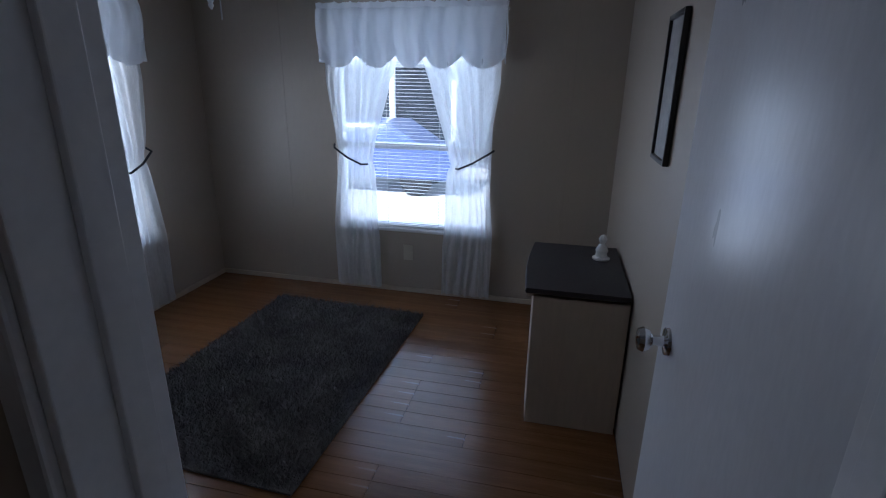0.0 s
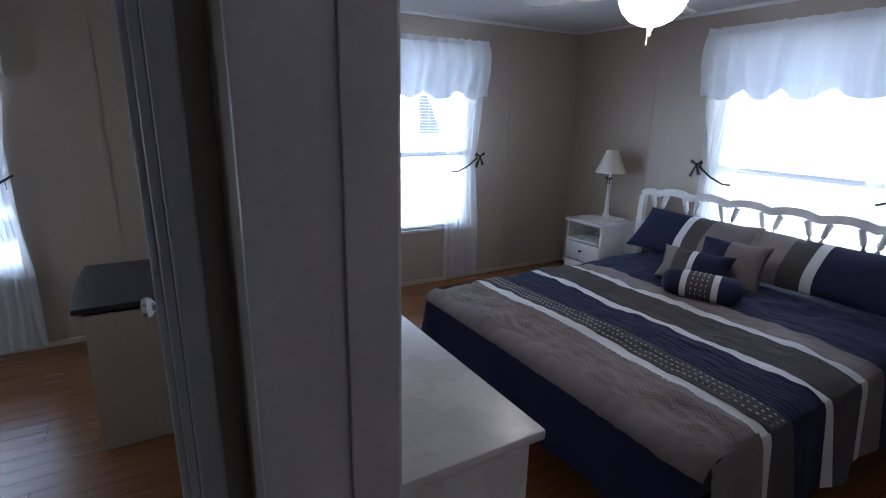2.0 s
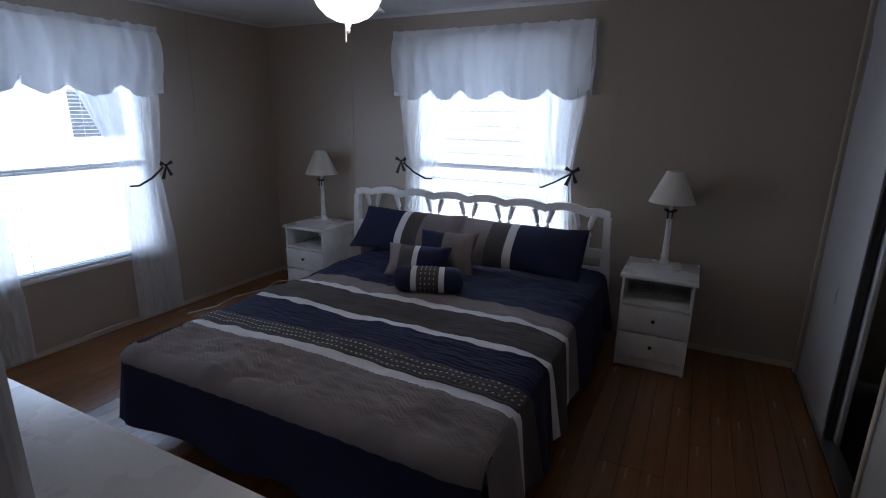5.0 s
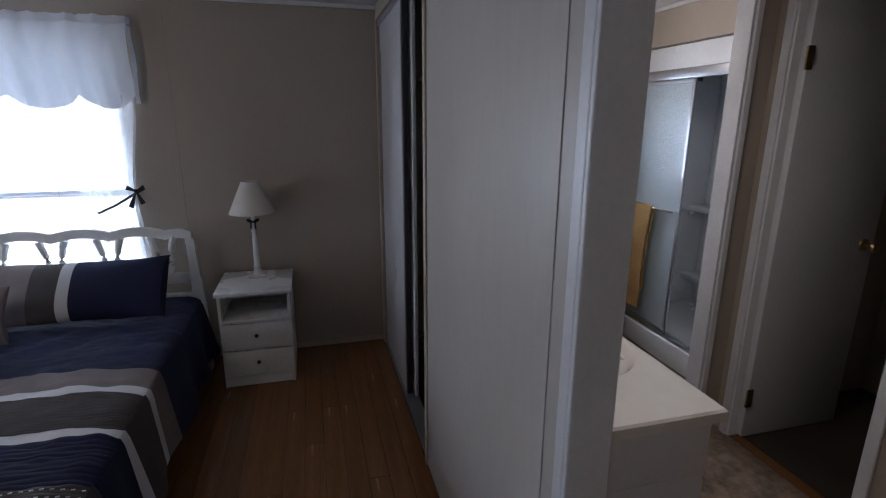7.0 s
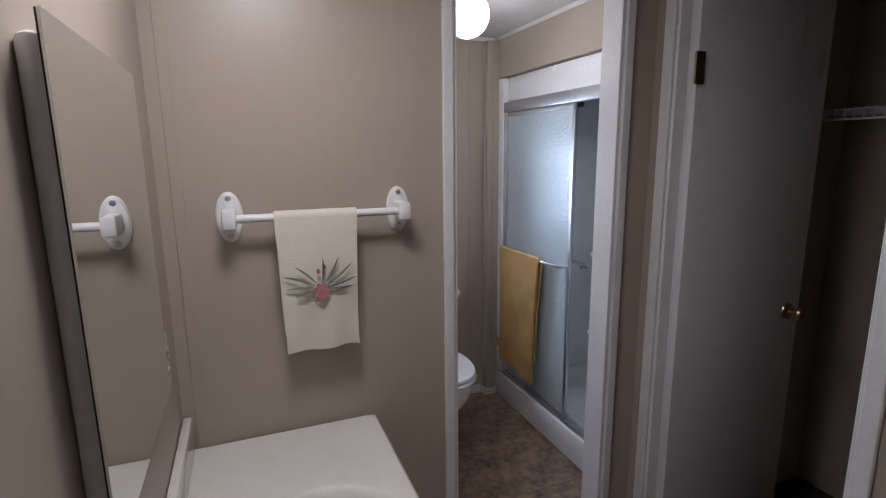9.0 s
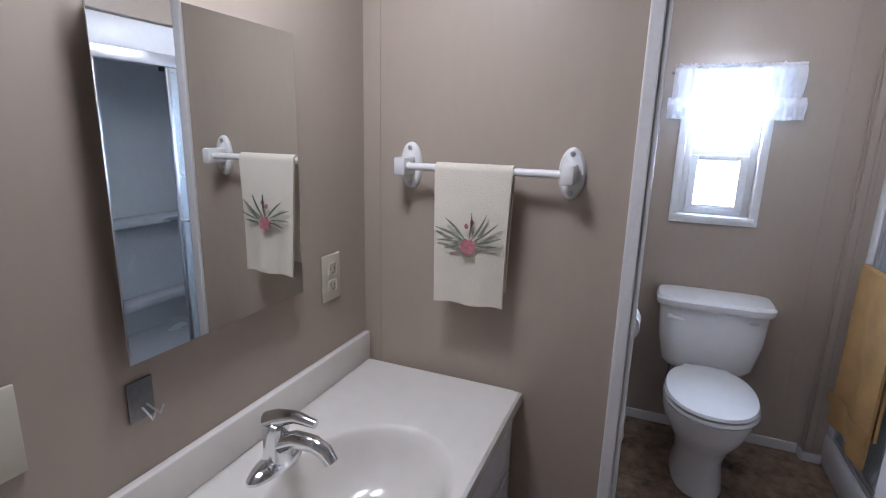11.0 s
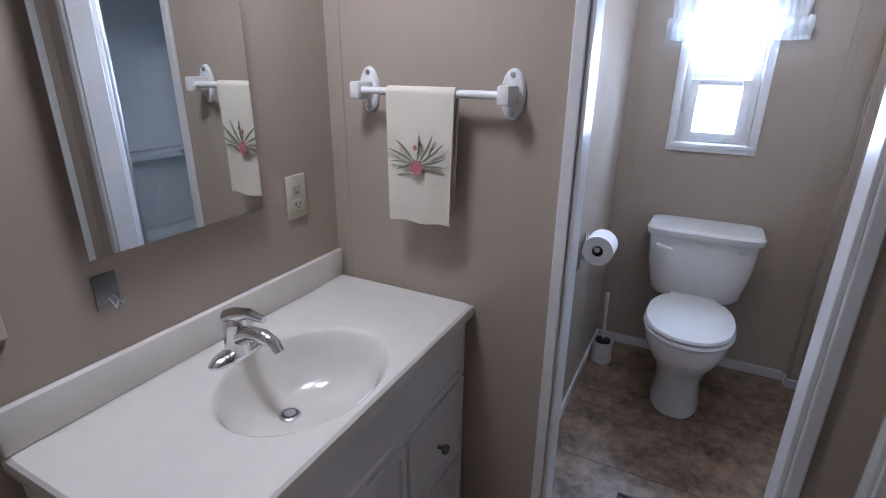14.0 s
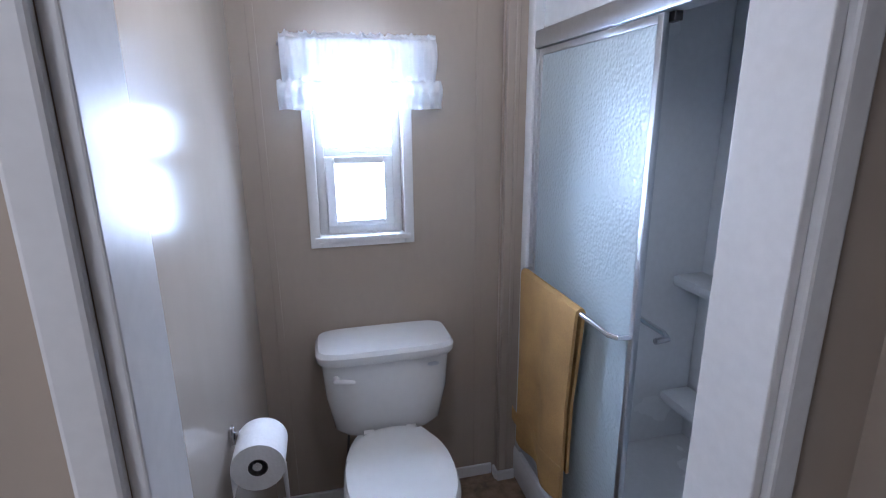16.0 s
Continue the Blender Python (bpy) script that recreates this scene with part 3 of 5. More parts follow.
def curtain(at, turn, half, zt, zb, z_tie, seed, label, bows=True, ztop_rod=None):
    """A window's curtain: rod, scalloped valance, two tied-back sheers."""
    c = thing("curtain", at, label, "curtain", "bedroom curtains", turn)
    part("curtain_rod", tube([(-half, 0.0, zt - 0.04), (-half, 0.05, zt - 0.04), (half, 0.05, zt - 0.04), (half, 0.0, zt - 0.04)], 0.006, 8), ROD, c)
    part("valance", ruffled(2 * half, zt, zb, 0.075, seed, 11, 5.0, 0.017), VALANCE, c)
    for s in (-1, 1):
        part("valance_return", surf(lambda u, v: (s * (half - 0.004 * math.sin(9 * v)), 0.004 + 0.078 * u, zt + (zb - 0.005 - zt) * v), 6, 12), VALANCE, c)
    for s in (-1, 1):
        xo = half - 0.085
        part("sheer_panel", drape(s, xo, half - 0.04, 0.235, 0.335, zt - 0.05, z_tie, 0.03, 0.045, seed + s), SHEER, c)
        pts = [(s * (xo + 0.035), 0.015, z_tie + 0.045), (s * (xo + 0.01), 0.075, z_tie + 0.03), (s * (xo - 0.09), 0.095, z_tie - 0.03), (s * (xo - 0.18), 0.085, z_tie - 0.072), (s * (xo - 0.205), 0.03, z_tie - 0.078)]
        tie = part("tieback", tube(pts, 0.007, 6), BLACKRIB, c, "dark cord tieback")
        if bows:
            bw = bmesh.new()
            bx, bz = s * (xo + 0.02), z_tie + 0.045
            for sx, sz, ln in ((-1, 0.5, 0.045), (1, 0.5, 0.045), (-0.5, -1.2, 0.06), (0.5, -1.3, 0.07)):
                tip = Vector((bx + sx * ln, 0.10, bz + sz * ln))
                c0 = Vector((bx, 0.095, bz))
                side = Vector((sz, 0, -sx)).normalized() * 0.014
                vs = [bw.verts.new(p) for p in (c0 - side * 0.3, tip - side, tip + side, c0 + side * 0.3, c0 + Vector((0, 0.012, 0)))]
                for q in ((0, 1, 4), (1, 2, 4), (2, 3, 4), (0, 3, 2, 1)):
                    bw.faces.new([vs[i] for i in q])
            bmesh.ops.create_icosphere(bw, subdivisions=2, radius=0.012, matrix=Matrix.Translation((bx, 0.098, bz)))
            part("bow", bw, BLACKRIB, tie)
    return c


curtain((XE, 1.600, 0), 90, 0.705, 1.99, 1.56, 1.04, 1.0, "white scalloped valance over sheer curtains tied back with black bows")
curtain((2.475, YN, 0), 180, 0.680, 1.955, 1.545, 1.02, 2.0, "white scalloped valance over sheer curtains tied back with black bows")
curtain((-0.490, YN, 0), 180, 0.595, 1.90, 1.56, 0.99, 3.0, "white scalloped valance over sheer curtains tied back with dark cords", bows=False)
curtain((XW, 2.45, 0), -90, 0.60, 1.90, 1.54, 0.99, 4.0, "white scalloped valance over sheer curtains tied back with dark cords", bows=False)
tv_c = thing("valance_curtain", (XE, -1.487, 0), "short white two-tier ruffled valance over the toilet window", "curtain", "", 90)
part("curtain_rod", tube([(-0.25, 0, 1.715), (-0.25, 0.05, 1.715), (0.25, 0.05, 1.715), (0.25, 0, 1.715)], 0.005, 8), ROD, tv_c)
part("upper_tier", ruffled(0.49, 1.745, 1.59, 0.055, 5.0, 12, 0, 0.010), VALANCE, tv_c)
part("lower_tier", ruffled(0.52, 1.605, 1.515, 0.062, 6.0, 15, 0, 0.012, header=False), VALANCE, tv_c)


# ---- large bedroom ----
BX0, BX1, BY0, BY1, BZ = 1.97, 3.98, 0.67, 2.31, 0.482
bed = thing("bed", (0, 0, 0), "white wooden double bed frame with openwork headboard", "bed")


def headboard():
    y0, y1, x = 0.69, 2.60, 4.03
    def top(u):
        return 0.845 + 0.024 * abs(math.cos(math.pi * 7 * u)) ** 0.9 - 0.03 * max(0, (abs(u - 0.5) - 0.42) / 0.08) ** 2 + 0.012 * math.sin(math.pi * u)
    rings = []
    for i in range(141):
        u = i / 140
        y, z = y0 + u * (y1 - y0), top(u)
        rings.append([(x - 0.017, y, z - 0.028), (x + 0.017, y, z - 0.028), (x + 0.019, y, z), (x + 0.012, y, z + 0.022), (x - 0.012, y, z + 0.022), (x - 0.019, y, z)])
    part("top_rail", loft(rings), WHITE, bed)
    for y in (y0, y1):
        s = 1 if y == y0 else -1
        rings = []
        for k in range(17):
            z = 0.82 * k / 16
            w = 0.028 + 0.006 * math.sin(6 * z)
            yy = y + s * 0.012 * (z / 0.82) ** 4
            rings.append([(x - 0.022, yy - w, z), (x + 0.022, yy - w, z), (x + 0.022, yy + w, z), (x - 0.022, yy + w, z)])
        bm = loft(rings)
        part("post", bm, WHITE, bed)
    part("middle_rail", boxes((x - 0.014, y0 + 0.02, 0.56, x + 0.014, y1 - 0.02, 0.62), bevel=0.006), WHITE, bed)
    part("lower_rail", boxes((x - 0.014, y0 + 0.02, 0.42, x + 0.014, y1 - 0.02, 0.50), bevel=0.006), WHITE, bed)
    n = 7
    for i in range(n):
        yc = y0 + 0.02 + (i + 0.5) * (y1 - y0 - 0.04) / n
        bm = bmesh.new()
        for s in (-1, 1):
            pts = []
            for k in range(9):
                z = 0.61 + 0.23 * k / 8
                q = k / 8
                pts.append((x, yc + s * (0.018 + 0.042 * q ** 1.8 + 0.016 * math.sin(math.pi * q) * (q < 0.5)), z))
            tmp = tube(pts, [0.021 - 0.006 * math.sin(math.pi * k / 8) for k in range(9)], 8)
            me = bpy.data.meshes.new("tmp")
            tmp.to_mesh(me)
            tmp.free()
            bm.from_mesh(me)
            bpy.data.meshes.remove(me)
        part("splat", bm, WHITE, bed)


headboard()
part("bed_base", boxes((BX0 + 0.06, BY0 + 0.06, 0.10, BX1, BY1 - 0.06, 0.30), bevel=0.02), NAVY, bed)
for x in (BX0 + 0.15, BX1 - 0.2):
    for y in (BY0 + 0.15, BY1 - 0.15):
        part("leg", boxes((x - 0.035, y - 0.035, 0, x + 0.035, y + 0.035, 0.10), bevel=0.008), WHITE, bed)
mattress = thing("mattress", (0, 0, 0.30), "thick mattress under the comforter", "mattress")
part("mattress_body", boxes((BX0 + 0.03, BY0 + 0.03, 0, BX1, BY1 - 0.03, BZ - 0.32), bevel=0.03), WHITEF, mattress)

cover = thing("comforter", (0, 0, 0.30), "navy, taupe and white striped quilted comforter spread over the bed", "comforter")
DROP, RAD, FOOT = 0.34, 0.055, 0.25


def side_profile(s, x):
    """Across the bed: drop, rounded edge, top, rounded edge, drop. s from 0 to 1."""
    w = BY1 - BY0
    total = 2 * DROP + w
    a = s * total
    wob = 0.018 * noise.noise(Vector((x * 3.1, s * 6, 2.0))) + 0.012 * noise.noise(Vector((x * 9, s * 17, 5.0))) + 0.007 * noise.noise(Vector((x * 30, s * 38, 8.0)))
    if a < DROP:
        q = DROP - a
        out = 0.05 * (q / DROP) + 0.022 * math.sin(x * 16 + 1.5 * math.sin(x * 5)) * (q / DROP)
        r = max(0, 1 - q / RAD)
        return BY0 - out + 0.5 * RAD * r * r * 0.6, BZ - q - 0.004 + wob * 0.4 + 0.0
    if a > DROP + w:
        q = a - DROP - w
        out = 0.05 * (q / DROP) + 0.022 * math.sin(x * 15 + 2) * (q / DROP)
        r = max(0, 1 - q / RAD)
        return BY1 + out - 0.5 * RAD * r * r * 0.6, BZ - q - 0.004 + wob * 0.4
    y = BY0 + a - DROP
    e = min(a - DROP, DROP + w - a)
    crown = 0.012 * math.sin(math.pi * (a - DROP) / w)
    dip = -0.028 * max(0, 1 - e / 0.07) ** 2
    return y, BZ + crown + dip + wob


def band(name, x0, x1, material, ribs=0, quilt=0.0, label="", nu=None):
    nu = nu or max(3, int((x1 - x0) / 0.012)) if not ribs else int((x1 - x0) / 0.0035)
    def f(u, v):
        x = x0 + u * (x1 - x0)
        y, z = side_profile(v, x)
        h = 0.0
        if ribs:
            h += 0.006 * abs(math.sin(math.pi * ribs * u + 0.25 * math.sin(y * 9))) ** 0.6 * (0.7 + 0.5 * noise.noise(Vector((x * 18, y * 7, 4))))
        if quilt:
            zig = abs((y / 0.055) % 2 - 1)
            worn = 0.55 + 0.6 * noise.noise(Vector((x * 9, y * 7, 3)))
            h += quilt * (max(0, worn) * 0.75 * abs(math.sin(math.pi * (x + 0.045 * zig) / 0.019)) ** 0.7 + 0.5 * noise.noise(Vector((x * 15, y * 11, 5))))
        return (x + 0.02 * noise.noise(Vector((y * 2.2, x, 9))), y, z - 0.30 + h)
    return part(name, surf(f, 70 if quilt > 0.005 else nu, 420 if quilt > 0.005 else 150), material, cover, label)


band("head_panel", 3.12, 3.97, NAVY, label="plain navy head end")
band("taupe_band", 2.985, 3.12, TAUPE, quilt=0.004)
band("white_stripe", 2.935, 2.985, WHITEF)
band("ribbed_band", 2.70, 2.935, BROWNG, ribs=16)
band("white_stripe", 2.655, 2.70, WHITEF)
band("navy_band", 2.43, 2.655, NAVY, ribs=10)
band("ribbed_band", 2.305, 2.43, BROWNG, ribs=7)
band("white_stripe", 2.25, 2.305, WHITEF)
band("quilted_band", 1.985, 2.25, TAUPE, quilt=0.009, label="taupe band with chevron quilting")


def foot_drop():
    def f(u, v):
        y = BY0 + (BY1 - BY0) * u
        e = min(u, 1 - u) * (BY1 - BY0)
        a = v * (0.10 + FOOT + 0.012 * noise.noise(Vector((y * 3, 0.5, 6))))
        if a < 0.10:
            k = a / 0.10
            x, z = 1.985 - 0.075 * math.sin(k * math.pi / 2), BZ - 0.055 * (1 - math.cos(k * math.pi / 2))
        else:
            q = a - 0.10
            x, z = 1.91 - 0.06 * q + 0.018 * math.sin(y * 14 + math.sin(y * 5)) * q / DROP, BZ - 0.055 - q
        z += 0.012 * math.sin(math.pi * u) - 0.028 * max(0, 1 - e / 0.07) ** 2 + 0.010 * noise.noise(Vector((y * 4, v * 3, 1))) * min(1, a / 0.10)
        # the seam follows the quilted band above it
        near = max(0, 1 - a / 0.10)
        top_z = side_profile((DROP + (BY1 - BY0) * min(max(u, 0.001), 0.999)) / (2 * DROP + BY1 - BY0), 1.985)[1]
        z += near * (top_z - BZ - 0.012 * math.sin(math.pi * u) + 0.028 * max(0, 1 - e / 0.07) ** 2 + 0.006)
        x += near * (0.02 * noise.noise(Vector((y * 2.2, 1.985, 9))) + 0.003)
        yo = y + (-1 if u < 0.5 else 1) * 0.05 * max(0, (a - 0.1) / DROP) * (e < 0.05)
        return (x + 0.05 * max(0, 1 - e / 0.1) ** 2, yo, z - 0.30)
    part("foot_drop", surf(f, 150, 40), NAVY, cover, "navy foot end hanging down")
    def g(u, v):
        p = Vector(f(u, v * 0.26))
        return p + Vector((-0.006, 0, 0.004 + 0.006 * abs(math.sin(40 * p.y)) ** 0.5))
    part("foot_edge", surf(g, 150, 12), TAUPE, cover)


foot_drop()


def stitches():
    bm = bmesh.new()
    for k in range(3):
        x = 2.335 + 0.032 * k
        for i in range(66):
            v = (DROP + 0.02 + i * 0.0245) / (2 * DROP + BY1 - BY0)
            y, z = side_profile(v, x)
            box(bm, x - 0.0018, y - 0.005, z - 0.297, x + 0.0018, y + 0.005, z - 0.2945)
    tagged(part("stitching", bm, WHITEF, cover, "rows of pale stitches", smooth=False), kind="stuff")


stitches()


def pillow(name, w, h, d, bands, m, label, ends=False):
    """A stuffed pillow in the xz plane of its own; bands are (u0, u1, material) across its width."""
    p = new(name)
    p.empty_display_size = 0.05
    p.matrix_world = m
    tagged(p, label, "pillow")
    for u0, u1, mt in bands:
        rings = []
        nseg = max(4, int((u1 - u0) * 26))
        for i in range(nseg + 1):
            u = u0 + (u1 - u0) * i / nseg
            s = abs(2 * u - 1)
            th = d * max(0.05, (1 - s ** 2.6)) ** 0.55
            hh = h * (1 - 0.10 * (1 - s ** 3))
            ring = []
            for k in range(28):
                a = 2 * math.pi * k / 28
                c, sn = math.cos(a), math.sin(a)
                zz = 0.5 * hh * math.copysign(abs(sn) ** 0.75, sn)
                yy = 0.5 * th * math.copysign(abs(c) ** 1.0, c) * (1 - 0.25 * abs(sn) ** 2)
                ring.append(((u - 0.5) * w + math.copysign(0.028 * s ** 5 * abs(sn) ** 3, u - 0.5), yy + 0.008 * noise.noise(Vector((u * 6, a, w))), zz + 0.5 * h + 0.006 * noise.noise(Vector((u * 5, a * 2, h)))))
            rings.append(ring)
        part("cover_band", loft(rings), mt, p)
    return p


TOP = BZ + 0.012
# standing shams: local x runs to the south (-y), leaning back on the headboard
LEAN_P = Matrix.Rotation(radians(-90), 4, "Z") @ Matrix.Rotation(radians(-45), 4, "X")
pillow("pillow", 0.76, 0.36, 0.16, ((0, 0.45, NAVY), (0.45, 0.52, WHITEF), (0.52, 0.67, BROWNG), (0.67, 1, TAUPE)), Matrix.Translation((3.66, 2.00, TOP + 0.015)) @ LEAN_P, "navy, white and taupe striped sham leaning on the headboard")
pillow("pillow", 0.78, 0.36, 0.16, ((0, 0.27, TAUPE), (0.27, 0.43, BROWNG), (0.43, 0.50, WHITEF), (0.50, 1, NAVY)), Matrix.Translation((3.63, 1.19, TOP + 0.015)) @ LEAN_P, "taupe, white and navy striped sham leaning on the headboard")
pillow("throw_pillow", 0.31, 0.27, 0.12, ((0, 0.42, NAVY), (0.42, 1, TAUPE)), Matrix.Translation((3.42, 1.53, TOP + 0.01)) @ Matrix.Rotation(radians(-80), 4, "Z") @ Matrix.Rotation(radians(-30), 4, "X"), "small square navy and taupe throw pillow")
pillow("throw_pillow", 0.34, 0.20, 0.11, ((0, 0.18, TAUPE), (0.18, 0.44, BROWNG), (0.44, 0.53, WHITEF), (0.53, 1, NAVY)), Matrix.Translation((3.27, 1.64, TOP + 0.01)) @ Matrix.Rotation(radians(-80), 4, "Z") @ Matrix.Rotation(radians(-28), 4, "X"), "small oblong taupe and navy throw pillow")


def bolster():
    b = new("bolster")
    b.matrix_world = Matrix.Translation((3.12, 1.47, TOP + 0.070)) @ Matrix.Rotation(radians(-69), 4, "Z")
    tagged(b, "navy bolster with taupe and white centre band", "pillow")
    for u0, u1, mt in ((-0.19, -0.09, NAVY), (-0.09, -0.06, WHITEF), (-0.06, 0.06, BROWNG), (0.06, 0.09, WHITEF), (0.09, 0.19, NAVY)):
        rings = []
        for i in range(9):
            u = u0 + (u1 - u0) * i / 8
            r = 0.072 * max(0.12, 1 - (abs(u) / 0.195) ** 8) ** 0.5
            rings.append([(u, r * math.cos(a), r * math.sin(a)) for a in (2 * math.pi * k / 24 for k in range(24))])
        part("cover_band", loft(rings), mt, b)
    bm = bmesh.new()
    for u in (-0.035, -0.012, 0.012, 0.035):
        for k in range(16):
            r = box(bmesh.new(), -0.0018, -0.005, 0.0715, 0.0018, 0.005, 0.0735)
            bmesh.ops.transform(r, matrix=Matrix.Translation((u, 0, 0)) @ Matrix.Rotation(2 * math.pi * k / 16, 4, "X"), verts=r.verts)
            me = bpy.data.meshes.new("dash")
            r.to_mesh(me)
            r.free()
            bm.from_mesh(me)
            bpy.data.meshes.remove(me)
    tagged(part("stitching", bm, WHITEF, b, "rows of pale stitches", smooth=False), kind="stuff")


bolster()


def nightstand(at):
    n = thing("nightstand", at, "white two-drawer nightstand with an open shelf", "nightstand", "bedside nightstands")
    w, d, h = 0.19, 0.40, 0.567
    part("top", boxes((-0.012, -w - 0.012, h - 0.022, d, w + 0.012, h), bevel=0.004), WHITE, n)
    for s in (-1, 1):
        part("side_panel", boxes((0.004, min(s * w, s * (w - 0.016)), 0, d - 0.005, max(s * w, s * (w - 0.016)), h - 0.022), bevel=0.002), WHITE, n)
    part("back_panel", boxes((d - 0.02, -w + 0.016, 0.03, d - 0.01, w - 0.016, h - 0.022)), WHITE, n)
    part("shelf", boxes((0.01, -w + 0.016, 0.385, d - 0.02, w - 0.016, 0.40), bevel=0.002), WHITE, n)
    part("plinth", boxes((0.012, -w + 0.016, 0, 0.03, w - 0.016, 0.062), bevel=0.002), WHITE, n)
    for z0, z1 in ((0.068, 0.218), (0.226, 0.380)):
        dr = part("drawer", boxes((-0.004, -w + 0.004, z0, 0.014, w - 0.004, z1), bevel=0.004), WHITE, n)
        kn = lathe([(0.004, 0), (0.005, 0.012), (0.011, 0.018), (0.009, 0.026), (0.002, 0.028)], 14)
        bmesh.ops.transform(kn, matrix=Matrix.Translation((-0.004, 0, (z0 + z1) / 2 + 0.01)) @ Matrix.Rotation(radians(-90), 4, "Y"), verts=kn.verts)
        part("knob", kn, BLACK, dr, "small dark knob")
    return n


ns = nightstand((3.752, 0.36, 0))
copy_thing(ns, pose(3.752, 2.92, 0))


def table_lamp(at):
    l = thing("table_lamp", at, "white candlestick table lamp with cream cone shade and black ribbon", "lamp", "bedside lamps")
    part("base", boxes((-0.05, -0.05, 0, 0.05, 0.05, 0.018), bevel=0.006), WHITE, l)
    part("stem", lathe([(0.034, 0.018), (0.026, 0.034), (0.020, 0.05), (0.024, 0.06), (0.018, 0.075), (0.0155, 0.18), (0.014, 0.27), (0.018, 0.28), (0.013, 0.295), (0.016, 0.33), (0.010, 0.345), (0.008, 0.40)], 20), WHITE, l)
    bm = lathe([(0.128, 0.385), (0.126, 0.388), (0.047, 0.565), (0.046, 0.567), (0.043, 0.565), (0.123, 0.387)], 40, cap=False)
    part("shade", bm, SHADE, l)
    bw = bmesh.new()
    for s in (-1, 1):
        bmesh.ops.create_icosphere(bw, subdivisions=2, radius=0.012, matrix=Matrix.Translation((-0.014, s * 0.018, 0.338)) @ Matrix.Rotation(s * 0.5, 4, "X") @ Matrix.Diagonal((0.5, 1.7, 0.8, 1)))
        box(bw, -0.02, s * 0.012 - 0.004, 0.29, -0.016, s * 0.012 + 0.004, 0.332)
    bmesh.ops.create_icosphere(bw, subdivisions=2, radius=0.018, matrix=Matrix.Translation((0, 0, 0.332)) @ Matrix.Diagonal((1, 1, 0.5, 1)))
    part("ribbon", bw, BLACKRIB, l, "black ribbon bow")
    return l


tl = table_lamp((4.03, 0.355, 0.567))
copy_thing(tl, pose(4.03, 2.945, 0.567))


def white_dresser():
    x0, x1, y0, y1, h = 0.945, 1.375, 0.735, 2.385, 0.755
    d = thing("dresser", (x0, y0, 0), "long white lacquered dresser against the wall", "dresser")
    w, l = x1 - x0, y1 - y0
    part("top", boxes((0, -0.015, h - 0.026, w + 0.012, l + 0.015, h), bevel=0.006), WHITE, d)
    part("carcass", boxes((0.005, 0, 0.0, w - 0.02, l, h - 0.026), bevel=0.003), WHITE, d)
    for r in range(3):
        for c in range(2):
            y = 0.02 + c * (l - 0.03) / 2
            dr = part("drawer", boxes((w - 0.02, y, 0.09 + 0.212 * r, w - 0.004, y + (l - 0.05) / 2, 0.09 + 0.212 * r + 0.2), bevel=0.004), WHITE, d)
            for k in (0.25, 0.75):
                kn = lathe([(0.005, 0), (0.005, 0.012), (0.013, 0.018), (0.010, 0.028), (0.002, 0.030)], 14)
                bmesh.ops.transform(kn, matrix=Matrix.Translation((w - 0.004, y + k * (l - 0.05) / 2, 0.19 + 0.212 * r)) @ Matrix.Rotation(radians(90), 4, "Y"), verts=kn.verts)
                part("knob", kn, BLACK, dr)


white_dresser()


def television():
    t = thing("television", (1.105, 1.52, 0.755), "flat black television standing on the dresser", "television", "", -90)
    # local x across the screen, local -y is the back
    w = 0.325
    part("screen_panel", boxes((-w, -0.012, 0.055, w, 0.012, 0.398), bevel=0.008), BLACK, t)
    part("screen", boxes((-w + 0.012, 0.012, 0.075, w - 0.012, 0.0145, 0.388)), SCREEN, t)
    part("rear_housing", boxes((-w * 0.8, -0.055, 0.075, w * 0.8, -0.010, 0.30), bevel=0.016), BLACK, t)
    for s in (-1, 1):
        part("foot", boxes((s * w * 0.72 - 0.013, -0.10, 0, s * w * 0.72 + 0.013, 0.10, 0.012), (s * w * 0.72 - 0.010, -0.012, 0.012, s * w * 0.72 + 0.010, 0.012, 0.07), bevel=0.004), BLACK, t)
    part("cable", tube([(-0.1, -0.05, 0.14), (-0.12, -0.10, 0.10), (-0.10, -0.13, 0.03), (-0.02, -0.15, 0.006), (0.08, -0.17, 0.006)], 0.004, 6), BLACK, t)


television()


